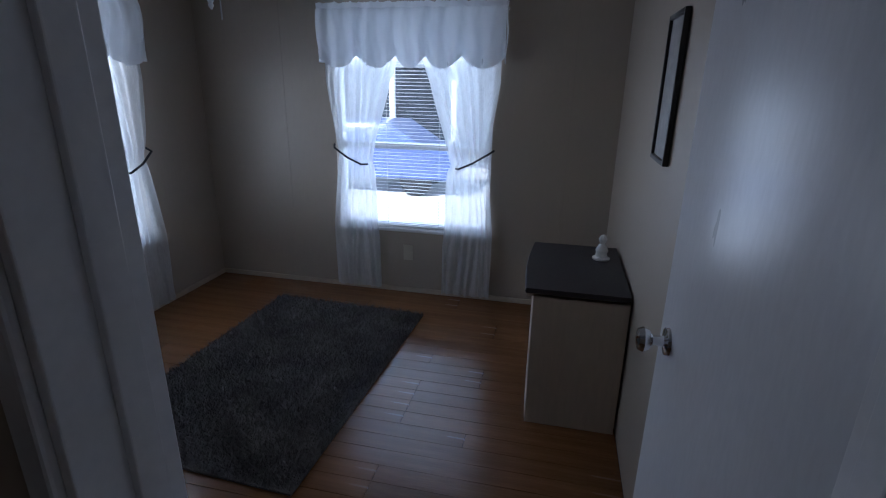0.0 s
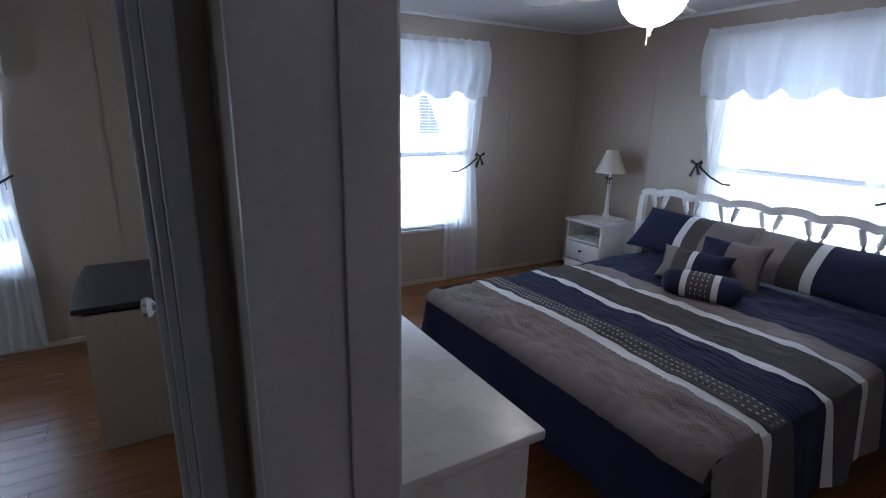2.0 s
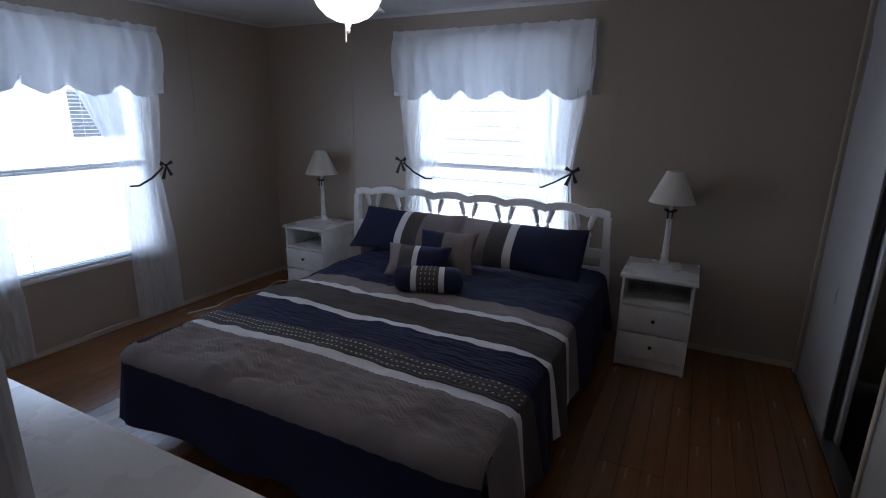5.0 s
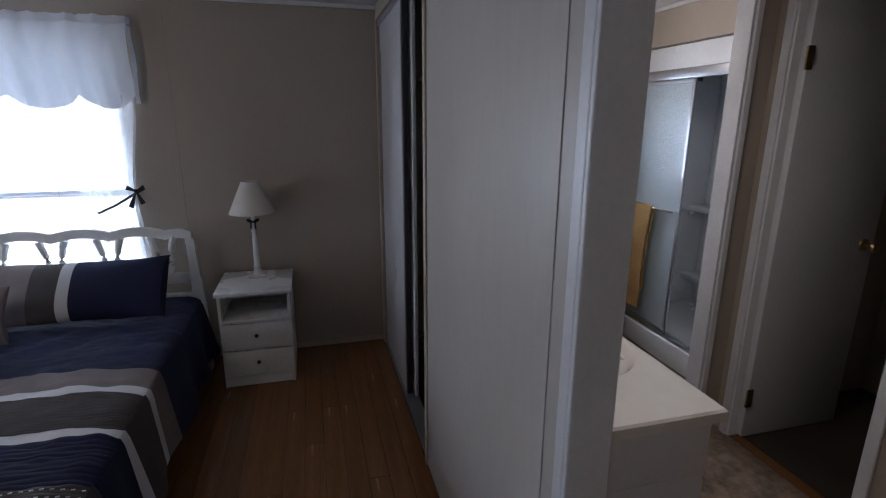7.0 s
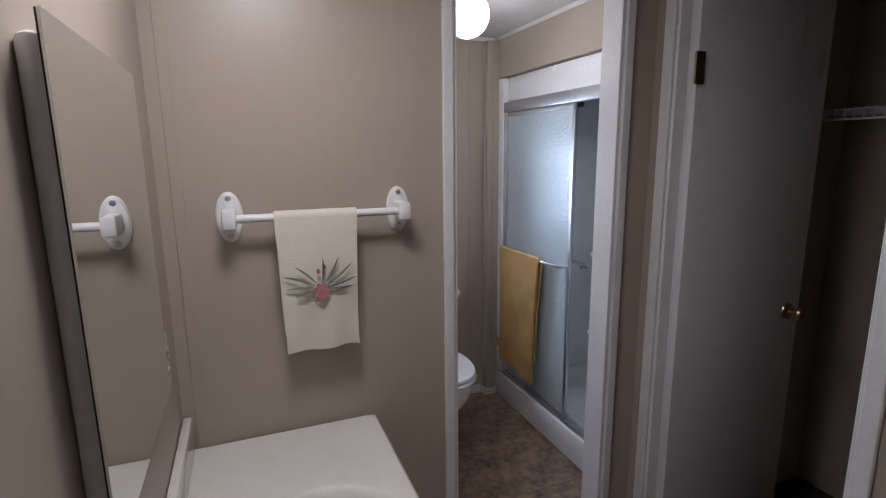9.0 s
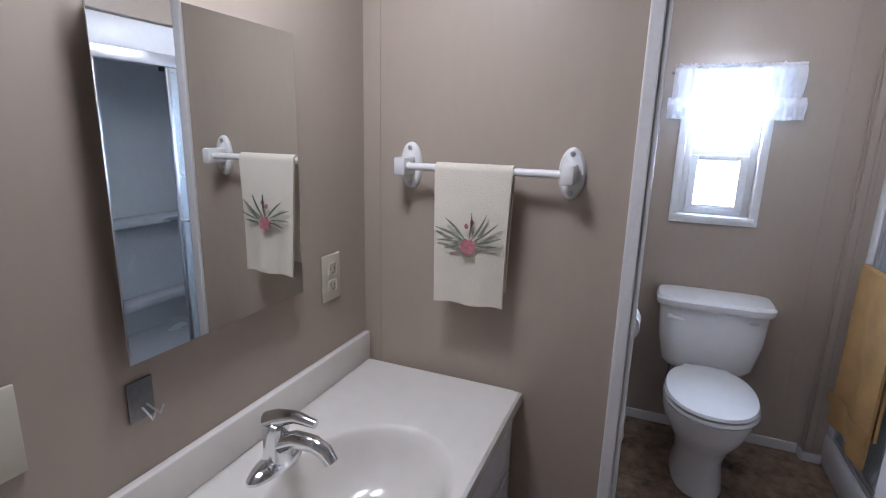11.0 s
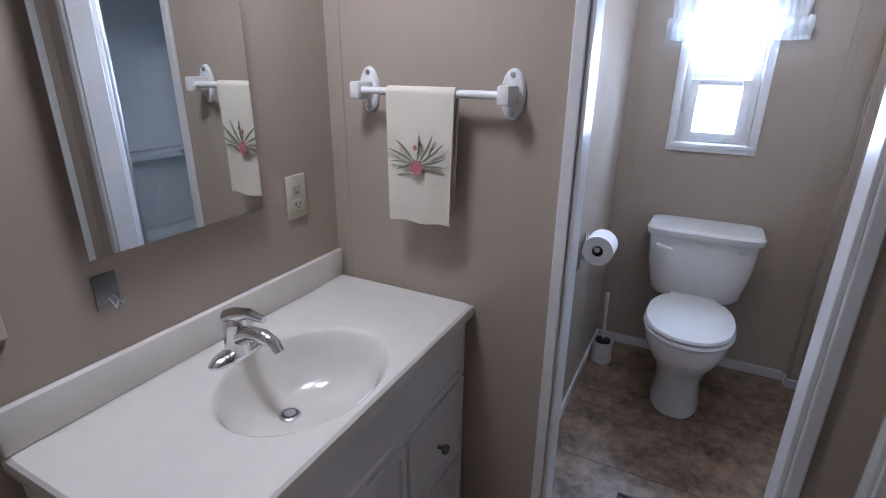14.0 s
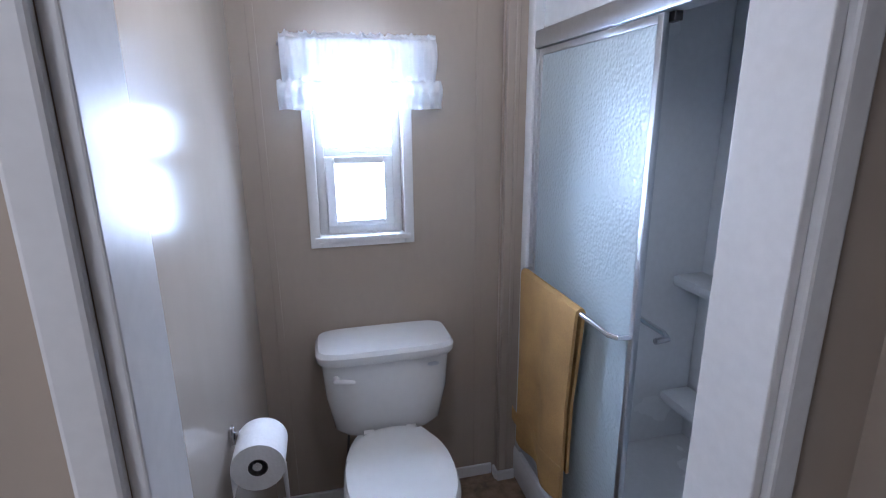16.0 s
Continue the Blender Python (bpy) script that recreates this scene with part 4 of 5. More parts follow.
def ceiling_fan(at, bowl_mat, blades, label, turn=20, drop=0.0):
    f = thing("ceiling_fan", (at[0], at[1], at[2] - drop), label, "ceiling fan", "ceiling fans", turn)
    if drop:
        part("downrod", lathe([(0.07, drop), (0.07, drop - 0.02), (0.02, drop - 0.03), (0.02, -0.005)], 20), blades, f)
    part("canopy", lathe([(0.085, 0.0), (0.095, -0.05), (0.11, -0.07), (0.11, -0.15), (0.10, -0.178), (0.10, -0.186)], 32), blades, f)
    for k in range(4):
        a = 2 * math.pi * k / 4
        m = Matrix.Rotation(a, 4, "Z")
        bm = bmesh.new()
        box(bm, 0.19, -0.058, -0.192, 0.58, 0.058, -0.186, bevel=0.002)
        bmesh.ops.transform(bm, matrix=m @ Matrix.Rotation(radians(9), 4, "X"), verts=bm.verts)
        bl = part("blade", bm, blades, f)
        bm = bmesh.new()
        box(bm, 0.09, -0.018, -0.185, 0.24, 0.018, -0.179, bevel=0.002)
        bmesh.ops.transform(bm, matrix=m, verts=bm.verts)
        part("blade_arm", bm, WHITE, bl)
    part("light_bowl", lathe([(0.134, -0.185), (0.140, -0.20), (0.136, -0.235), (0.118, -0.275), (0.085, -0.308), (0.045, -0.327), (0.004, -0.332)], 36), bowl_mat, f, "lit frosted glass bowl")
    part("finial", lathe([(0.012, -0.330), (0.014, -0.339), (0.006, -0.352), (0.009, -0.359), (0.003, -0.371)], 14), ALU, f)
    part("pull_chain", tube([(0.03, 0.02, -0.325), (0.03, 0.02, -0.40)], 0.0025, 6), ALU, f)
    return f


ceiling_fan((2.60, 1.56, ZC - 0.010), BOWL, WHITE, "white hugger ceiling fan with a lit frosted glass bowl")
lamp("fan_bulb", "POINT", 0.9, (1, 0.86, 0.68), pose(2.60, 1.56, 1.74), radius=0.1)

fc = thing("floor_cable", (0, 0, 0), "thin pale cable lying along the wall", "cable")
part("cord", tube([(3.05, 3.42, 0.006), (3.25, 3.36, 0.006), (3.45, 3.40, 0.006), (3.70, 3.33, 0.006), (3.90, 3.38, 0.006), (4.10, 3.20, 0.006)], 0.005, 6), SHADE, fc)

# sliding closet
sd = thing("sliding_door", (0, 0, 0), "white sliding closet door with metal edge, pushed to the far end", "door")
part("panel", boxes((3.44, YB - 0.040, 0.02, 4.12, YB - 0.012, 2.02), bevel=0.002), DOOR, sd)
part("edge_frame", boxes((3.412, YB - 0.044, 0.02, 3.442, YB - 0.016, 2.02), bevel=0.003), SLATE, sd, "dark metal edge")
sd2 = thing("sliding_door", (0, 0, 0), "white sliding closet door behind the first", "door")
part("panel", boxes((3.38, YB - 0.072, 0.02, 4.08, YB - 0.054, 2.02), bevel=0.002), DOOR, sd2)
strip_set("closet_track", [(CLO[0], YB - 0.075, 0, CLO[1], YB - 0.002, 0.014), (CLO[0], YB - 0.075, 2.0, CLO[1], YB - 0.002, 2.028)], ALU, "metal sliding door track", 0.002)
cr = thing("closet_rod", (0, 0, 0), "closet shelf with hanging rod", "shelf")
part("shelf", boxes((XT1, -1.02, 1.70, XE, -0.66, 1.72), bevel=0.002), WHITE, cr)
part("rod", tube([(XT1, -0.78, 1.62), (XE, -0.78, 1.62)], 0.016, 12), ALU, cr)
sp = thing("strike_plate", (0.895, 0.493, 0.93), "small brass strike plate on the door jamb", "strike plate")
part("plate", boxes((-0.02, -0.0150, -0.03, 0.022, -0.0122, 0.03), bevel=0.001), BRASS, sp)

# ---- small bedroom ----
rug = thing("rug", (-0.862, 2.47, 0), "charcoal grey shag rug on the wooden floor", "rug", "", -2.6)
part("backing", boxes((-0.515, -0.785, 0, 0.515, 0.785, 0.012), bevel=0.004), RUGM, rug)


def shag():
    rnd = random.Random(4)
    verts, faces = [], []
    for _ in range(26000):
        x, y = rnd.uniform(-0.52, 0.52), rnd.uniform(-0.79, 0.79)
        a, ln = rnd.uniform(0, 6.283), rnd.uniform(0.018, 0.034)
        lean = rnd.uniform(0.3, 0.9) * ln
        dx, dy = math.cos(a), math.sin(a)
        i = len(verts)
        w = 0.0030
        verts += [(x - dy * w, y + dx * w, 0.010), (x + dy * w, y - dx * w, 0.010), (x + dx * lean, y + dy * lean, 0.010 + ln * 0.8)]
        faces.append((i, i + 1, i + 2))
    me = bpy.data.meshes.new("pile")
    me.from_pydata(verts, [], faces)
    me.materials.append(RUGM)
    ob = new("pile", me)
    ob.parent = rug
    tagged(ob, kind="stuff")


shag()


def small_dresser():
    d = thing("dresser", (0.388, 2.31, 0), "pale laminate chest of drawers with a dark top", "dresser")
    w, l, h = 0.402, 0.655, 0.645
    def outline(g, z):
        pts = [(w, 0), (w, l)]
        for k in range(13):
            q = k / 12
            pts.append((-g - 0.016 * math.sin(math.pi * q), l - q * l))
        return [(x, y, z) for x, y in pts]
    part("top", loft([outline(0.012, h - 0.022), outline(0.016, h - 0.012), outline(0.012, h)]), SLATE, d, "dark laminate top")
    part("body", loft([outline(-0.02, 0.0), outline(-0.02, h - 0.022)]), LAMINATE, d)
    part("edge_band", loft([outline(0.008, h - 0.034), outline(0.008, h - 0.0225)]), LAMINATE, d)


small_dresser()
fg = thing("figurine", (0.70, 2.77, 0.645), "small white porcelain figurine on the dresser", "figurine")
part("figurine_body", lathe([(0.040, 0), (0.042, 0.008), (0.030, 0.015), (0.026, 0.03), (0.030, 0.045), (0.022, 0.065), (0.012, 0.078), (0.017, 0.088), (0.020, 0.10), (0.014, 0.115), (0.004, 0.122)], 18), FIGURE, fg)
pf = thing("picture_frame", (0.797, 2.18, 1.20), "thin dark framed picture on the wall", "picture")
part("frame", boxes((-0.018, -0.12, 0, 0, -0.105, 0.46), (-0.018, 0.105, 0, 0, 0.12, 0.46), (-0.018, -0.105, 0, 0, 0.105, 0.015), (-0.018, -0.105, 0.445, 0, 0.105, 0.46), bevel=0.002), PICT, pf)
part("print", boxes((-0.008, -0.105, 0.015, -0.001, 0.105, 0.445)), PICP, pf)
d1 = tagged(thing("door_1", (0.752, 0.767, 0), "plain white slab door standing open into the small bedroom", "door", "", 91), kind="structure")
part("leaf", boxes((0, 0, 0.012, 0.655, 0.034, 2.02), bevel=0.002), DOOR, d1)


def knob_pair(parent, x, z, y0, y1, material):
    for y, s in ((y0, -1), (y1, 1)):
        kn = lathe([(0.030, 0), (0.028, 0.006), (0.011, 0.010), (0.010, 0.030), (0.022, 0.038), (0.026, 0.048), (0.022, 0.058), (0.006, 0.062)], 22)
        bmesh.ops.transform(kn, matrix=Matrix.Translation((x, y, z)) @ Matrix.Rotation(radians(90) * -s, 4, "X"), verts=kn.verts)
        part("door_knob", kn, material, parent, "round metal knob")


knob_pair(d1, 0.585, 0.95, 0, 0.034, CHROME)
ceiling_fan((-0.72, 2.0, ZC), FROST, WHITE, "white ceiling fan with an unlit frosted glass bowl", 35, 0.085)
o1 = thing("outlet", (-0.52, YN - 0.001, 0.30), "ivory wall outlet under the window", "outlet")
part("plate", boxes((-0.035, -0.006, -0.057, 0.035, 0, 0.057), bevel=0.002), IVORY, o1)

# ---- vanity ----
VX0, VX1, VY0, VY1, VZ = 1.872, 2.772, -0.958, YV, 0.79
van = thing("vanity_cabinet", (VX0, VY1, 0), "white vanity cabinet with panelled doors and drawers", "vanity")
vw, vd = VX1 - VX0, VY1 - VY0
part("carcass", boxes((0.015, -vd + 0.035, 0.09, vw, -0.004, 0.60), bevel=0.002), CABINET, van)
part("side_panel", boxes((0.015, -vd + 0.035, 0.60, 0.033, -0.004, VZ - 0.034), bevel=0.002), CABINET, van)
part("side_panel", boxes((vw - 0.018, -vd + 0.035, 0.60, vw, -0.004, VZ - 0.034), bevel=0.002), CABINET, van)
part("front_rail", boxes((0.033, -vd + 0.035, 0.60, vw - 0.018, -vd + 0.053, VZ - 0.034), bevel=0.002), CABINET, van)
part("toe_kick", boxes((0.03, -vd + 0.09, 0, vw, -0.02, 0.09), bevel=0.002), CABINET, van)


def panel_front(name, x0, x1, z0, z1, knob, parent=van):
    y = -vd + 0.035
    bm = boxes((x0, y - 0.020, z0, x1, y, z1), bevel=0.003)
    face = max((f for f in bm.faces if f.normal.y < -0.9), key=lambda f: f.calc_area())
    bmesh.ops.inset_region(bm, faces=[face], thickness=0.030, depth=0.0)
    bmesh.ops.inset_region(bm, faces=[face], thickness=0.005, depth=-0.006)
    ob = part(name, bm, CABINET, parent)
    if knob:
        kn = lathe([(0.006, 0), (0.005, 0.012), (0.014, 0.018), (0.015, 0.024), (0.010, 0.031), (0.002, 0.033)], 18)
        bmesh.ops.transform(kn, matrix=Matrix.Translation((knob[0], y - 0.0195 if knob[0] < 0 else y - 0.0145, knob[1])) @ Matrix.Rotation(radians(90), 4, "X"), verts=kn.verts)
        part("knob", kn, STEEL, ob, "dark metal knob")


panel_front("false_front", 0.03, vw - 0.02, 0.575, 0.745, None)
panel_front("drawer", 0.575, vw - 0.02, 0.305, 0.565, (0.733, 0.42))
panel_front("drawer", 0.575, vw - 0.02, 0.105, 0.295, (0.733, 0.18))
panel_front("cabinet_door", 0.03, 0.29, 0.105, 0.565, (0.235, 0.42))
panel_front("cabinet_door", 0.305, 0.56, 0.105, 0.565, (0.506, 0.42))

top = thing("washbasin", (VX0, VY1, VZ), "white cultured marble washbasin slab with moulded oval bowl", "washbasin")


def basin_top():
    cx, cy, ax, ay = 2.300 - VX0, -0.775 - VY1, 0.200, 0.160
    x0, x1, y0, y1 = 0.0, vw, -vd, 0.0
    angles = sorted([2 * math.pi * k / 96 for k in range(96)] + [math.atan2(y - cy, x - cx) % (2 * math.pi) for x in (x0, x1) for y in (y0, y1)])
    bm = bmesh.new()
    def border(a, inset=0.0):
        c, s = math.cos(a), math.sin(a)
        r = min(((x1 - inset - cx) if c > 0 else (x0 + inset - cx)) / c if abs(c) > 1e-9 else 9, ((y1 - inset - cy) if s > 0 else (y0 + inset - cy)) / s if abs(s) > 1e-9 else 9)
        return cx + r * c, cy + r * s
    rings = [[(*border(a), -0.034) for a in angles], [(*border(a), -0.006) for a in angles], [(*border(a, 0.006), 0.0) for a in angles], [(*border(a, 0.010), 0.0) for a in angles]]
    for k, z in ((1.06, 0.0), (1.035, -0.001), (1.01, -0.0035), (0.98, -0.010), (0.93, -0.027), (0.87, -0.055), (0.78, -0.082), (0.64, -0.106), (0.46, -0.122), (0.25, -0.130), (0.10, -0.133)):
        rings.append([(cx + k * ax * math.cos(a), cy + 0.068 * max(0, 1 - k) + k * ay * math.sin(a) * (1 + 0.08 * (1 - k)), z) for a in angles])
    vs = [[bm.verts.new(p) for p in r] for r in rings]
    n = len(angles)
    for a, b in zip(vs, vs[1:]):
        for i in range(n):
            bm.faces.new((a[i], a[(i + 1) % n], b[(i + 1) % n], b[i]))
    bm.faces.new(vs[-1])
    part("basin_slab", bm, MARBLE, top)
    dr = lathe([(0.024, 0), (0.024, 0.003), (0.019, 0.005), (0.017, 0.001), (0.014, 0.001), (0.013, 0.007), (0.004, 0.009)], 24, centre=(cx, cy + 0.0612))
    bmesh.ops.translate(dr, vec=(0, 0, -0.134), verts=dr.verts)
    part("drain", dr, ALU, top, "metal pop-up drain")
    part("backsplash", boxes((0.0, -0.022, 0.0, vw, -0.001, 0.085), bevel=0.006), MARBLE, top)


basin_top()


def faucet():
    f = thing("faucet", (2.285, -0.59, VZ), "chrome single-lever basin faucet", "faucet")
    part("base_plate", lathe([(0.030, 0.0), (0.030, 0.006), (0.026, 0.014), (0.016, 0.02)], 32, sx=2.6, sy=0.95), CHROME, f)
    part("body", lathe([(0.030, 0.008), (0.026, 0.03), (0.024, 0.06), (0.026, 0.075), (0.022, 0.09), (0.010, 0.098)], 24), CHROME, f)
    part("spout", tube([(0, -0.01, 0.045), (0, -0.05, 0.066), (0, -0.09, 0.068), (0, -0.115, 0.058), (0, -0.127, 0.040)], [0.020, 0.018, 0.016, 0.015, 0.014], 16), CHROME, f)
    part("lever", tube([(0, 0.015, 0.088), (0, -0.01, 0.102), (0, -0.05, 0.114), (0, -0.095, 0.110)], [0.020, 0.017, 0.012, 0.008], 14), CHROME, f)
    part("lift_rod", tube([(0, 0.028, 0.01), (0, 0.03, 0.07)], 0.003, 8), CHROME, f)


faucet()
mc = thing("medicine_cabinet", (2.268, YV, 1.078), "mirrored medicine cabinet with a white case", "cabinet")
part("case", boxes((-0.188, -0.026, 0.015, 0.188, 0, 0.520), bevel=0.011), TRIM, mc)
part("mirror_backing", boxes((-0.202, -0.0275, 0.001, 0.202, -0.0255, 0.534)), DARKGAP, mc, "dark mirror edge", smooth=False)
part("mirror", boxes((-0.203, -0.030, 0.0, 0.203, -0.0275, 0.535)), MIRROR, mc, "mirror glass", smooth=False)


def wall_plate(name, at, turn, w, h, label, kind):
    """Local x along the wall, -y out of it."""
    p = thing(name, at, label, "switch" if kind == "switch" else "outlet", "", turn)
    part("plate", boxes((-w, -0.006, -h, w, 0, h), bevel=0.003), IVORY, p)
    if kind == "switch":
        part("toggle", boxes((-0.030, -0.016, -0.006, -0.018, -0.005, 0.012), bevel=0.002), PLASTICW, p)
        part("toggle_slot", boxes((-0.033, -0.0066, -0.015, -0.015, -0.005, 0.015)), IVORY, p)
        for x in (-0.024, 0.026):
            for z in (-0.031, 0.031):
                part("screw", boxes((x - 0.003, -0.0072, z - 0.003, x + 0.003, -0.0058, z + 0.003), bevel=0.001), ALU, p)
    else:
        for z in (-0.021, 0.021):
            so = part("socket", boxes((-0.016, -0.0085, z - 0.014, 0.016, -0.005, z + 0.014), bevel=0.004), IVORY, p)
            part("slots", boxes((-0.009, -0.0092, z - 0.002, -0.007, -0.0082, z + 0.008), (0.006, -0.0092, z - 0.002, 0.008, -0.0082, z + 0.006), (-0.003, -0.0092, z - 0.010, 0.002, -0.0082, z - 0.006)), DARKGAP, so)


wall_plate("light_switch", (1.868, YV - 0.001, 1.047), 0, 0.064, 0.062, "ivory two-gang plate with one toggle switch", "switch")
wall_plate("wall_outlet", (2.612, YV - 0.001, 1.072), 0, 0.036, 0.059, "ivory duplex outlet beside the mirror", "outlet")
hk = thing("wall_hook", (2.094, YV - 0.001, 1.003), "small brushed metal hook plate", "hook")
part("plate", boxes((-0.022, -0.003, -0.034, 0.022, 0, 0.034), bevel=0.001), STEEL, hk)
part("hook", tube([(0.008, -0.003, -0.012), (0.010, -0.03, -0.022), (0.014, -0.034, -0.008)], 0.002, 6), ALU, hk)
part("hook", tube([(0.0, -0.003, -0.015), (-0.002, -0.028, -0.028), (0.002, -0.032, -0.012)], 0.002, 6), ALU, hk)


def towel_bar():
    b = thing("towel_bar", (XT0, -0.835, 1.347), "white towel bar with oval wall mounts", "towel bar")
    part("bar", tube([(-0.055, -0.205, 0), (-0.055, 0.205, 0)], 0.0095, 14), PLASTICW, b)
    for s in (-1, 1):
        bm = lathe([(0.030, 0), (0.030, 0.006), (0.026, 0.011), (0.004, 0.012)], 28, sx=1.0, sy=1.95)
        bmesh.ops.transform(bm, matrix=Matrix.Translation((0, s * 0.202, 0)) @ Matrix.Rotation(radians(-90), 4, "Y") @ Matrix.Rotation(radians(90), 4, "Z"), verts=bm.verts)
        mt = part("mount", bm, PLASTICW, b)
        part("arm", boxes((-0.075, s * 0.202 - 0.015, -0.022, -0.008, s * 0.202 + 0.015, 0.022), bevel=0.006), PLASTICW, mt)
        for z in (-0.044, 0.044):
            sc = lathe([(0.007, 0), (0.006, 0.003), (0.001, 0.004)], 12)
            bmesh.ops.transform(sc, matrix=Matrix.Translation((-0.0105, s * 0.202, z)) @ Matrix.Rotation(radians(-90), 4, "Y"), verts=sc.verts)
            part("screw", sc, ALU, mt)


towel_bar()


def hung_towel(name, at, turn, w, front, back, material, label, seed, thick=0.006, wave=0.006, skew=0.0):
    """A towel over a bar at the origin; local x along the bar, -y is its front."""
    t = thing(name, at, label, "towel", "", turn)
    r = 0.0115 + thick / 2
    total = front + back + math.pi * r
    def f(u, v):
        x = (u - 0.5) * w
        s = v * total
        if s < front:
            y, z = -r, -(front - s)
        elif s < front + math.pi * r:
            a = (s - front) / r
            y, z = -r * math.cos(a), r * math.sin(a)
        else:
            y, z = r, -(s - front - math.pi * r)
        k = min(1, max(0, -z) / 0.3)
        n = noise.noise(Vector((u * 2.3, z * 2, seed)))
        y += (-1 if s < front else 0.4) * k * (wave * math.sin(2 * math.pi * 1.6 * u + seed) + 0.010 * n + 0.006)
        x += k * (0.012 * n - 0.02 * (u - 0.5)) + skew * k * (u - 0.5)
        return (x, y, z + (skew * 0.5 * u * k if s < front else 0) - 0.012 * k * noise.noise(Vector((u * 3, seed, 1))))
    part("cloth", surf(f, 40, 90, thick), material, t)
    return t


ht = hung_towel("hand_towel", (XT0 - 0.055, -0.822, 1.347), -90, 0.19, 0.325, 0.29, TOWELC, "cream hand towel with an embroidered flower spray", 1.0, 0.007)


def embroidery(parent):
    """A spray of leaves with a rose, on the towel's front."""
    def leaf(cx, cz, ang, ln, wd, material, name="leaf", d=0.0):
        bm = bmesh.new()
        pts = []
        for k in range(11):
            q = k / 10
            pts.append((q * ln, wd * math.sin(math.pi * q) ** 0.8 + 0.15 * ln * q * q))
        low = [(q[0], 0.15 * ln * (q[0] / ln) ** 2 - (q[1] - 0.15 * ln * (q[0] / ln) ** 2)) for q in pts]
        c, s = math.cos(ang), math.sin(ang)
        rows = []
        for (ax, az), (bx, bz) in zip(pts, low):
            rows.append([bm.verts.new((cx + x * c - z * s, y, cz + x * s + z * c)) for (x, z), y in (((ax, az), -0.0285 - d), ((bx, bz), -0.0285 - d), ((bx, bz), -0.0262 - d), ((ax, az), -0.0262 - d))])
        for a, b in zip(rows, rows[1:]):
            for i in range(4):
                bm.faces.new((a[i], a[(i + 1) % 4], b[(i + 1) % 4], b[i]))
        part(name, bm, material, parent)
    z0 = -0.172
    for ang, ln in ((8, 0.074), (30, 0.080), (52, 0.072), (-6, 0.06), (170, 0.068), (150, 0.080), (128, 0.07), (188, 0.05), (78, 0.062)):
        leaf(0.012 * math.cos(radians(ang)), z0 + 0.012 * math.sin(radians(ang)), radians(ang), ln, 0.0026, GREEN, "leaf", 0.00011 * (ang % 13))
    for k in range(7):
        leaf(0, z0 - 0.006, 2 * math.pi * k / 7, 0.021, 0.0075, ROSE, "petal", 0.0018 + 0.0005 * k)
    for x, z in ((-0.006, 0.035), (0.008, 0.045)):
        leaf(x, z0 + z, radians(80), 0.014, 0.005, ROSE, "petal")


embroidery(ht)

vl = thing("vanity_light", (2.22, -0.74, ZC), "white glass ceiling light over the vanity", "ceiling light")
part("collar", lathe([(0.07, 0.0), (0.072, -0.018), (0.06, -0.03)], 28), CHROME, vl)
part("diffuser", lathe([(0.095, -0.025), (0.10, -0.04), (0.092, -0.07), (0.06, -0.092), (0.003, -0.10)], 32), GLOBE, vl)
vb = lamp("vanity_bulb", "AREA", 0.95, (1, 0.96, 0.90), look((2.22, -0.74, 2.015), (2.22, -0.74, 0)), size=(0.22, 0.22))

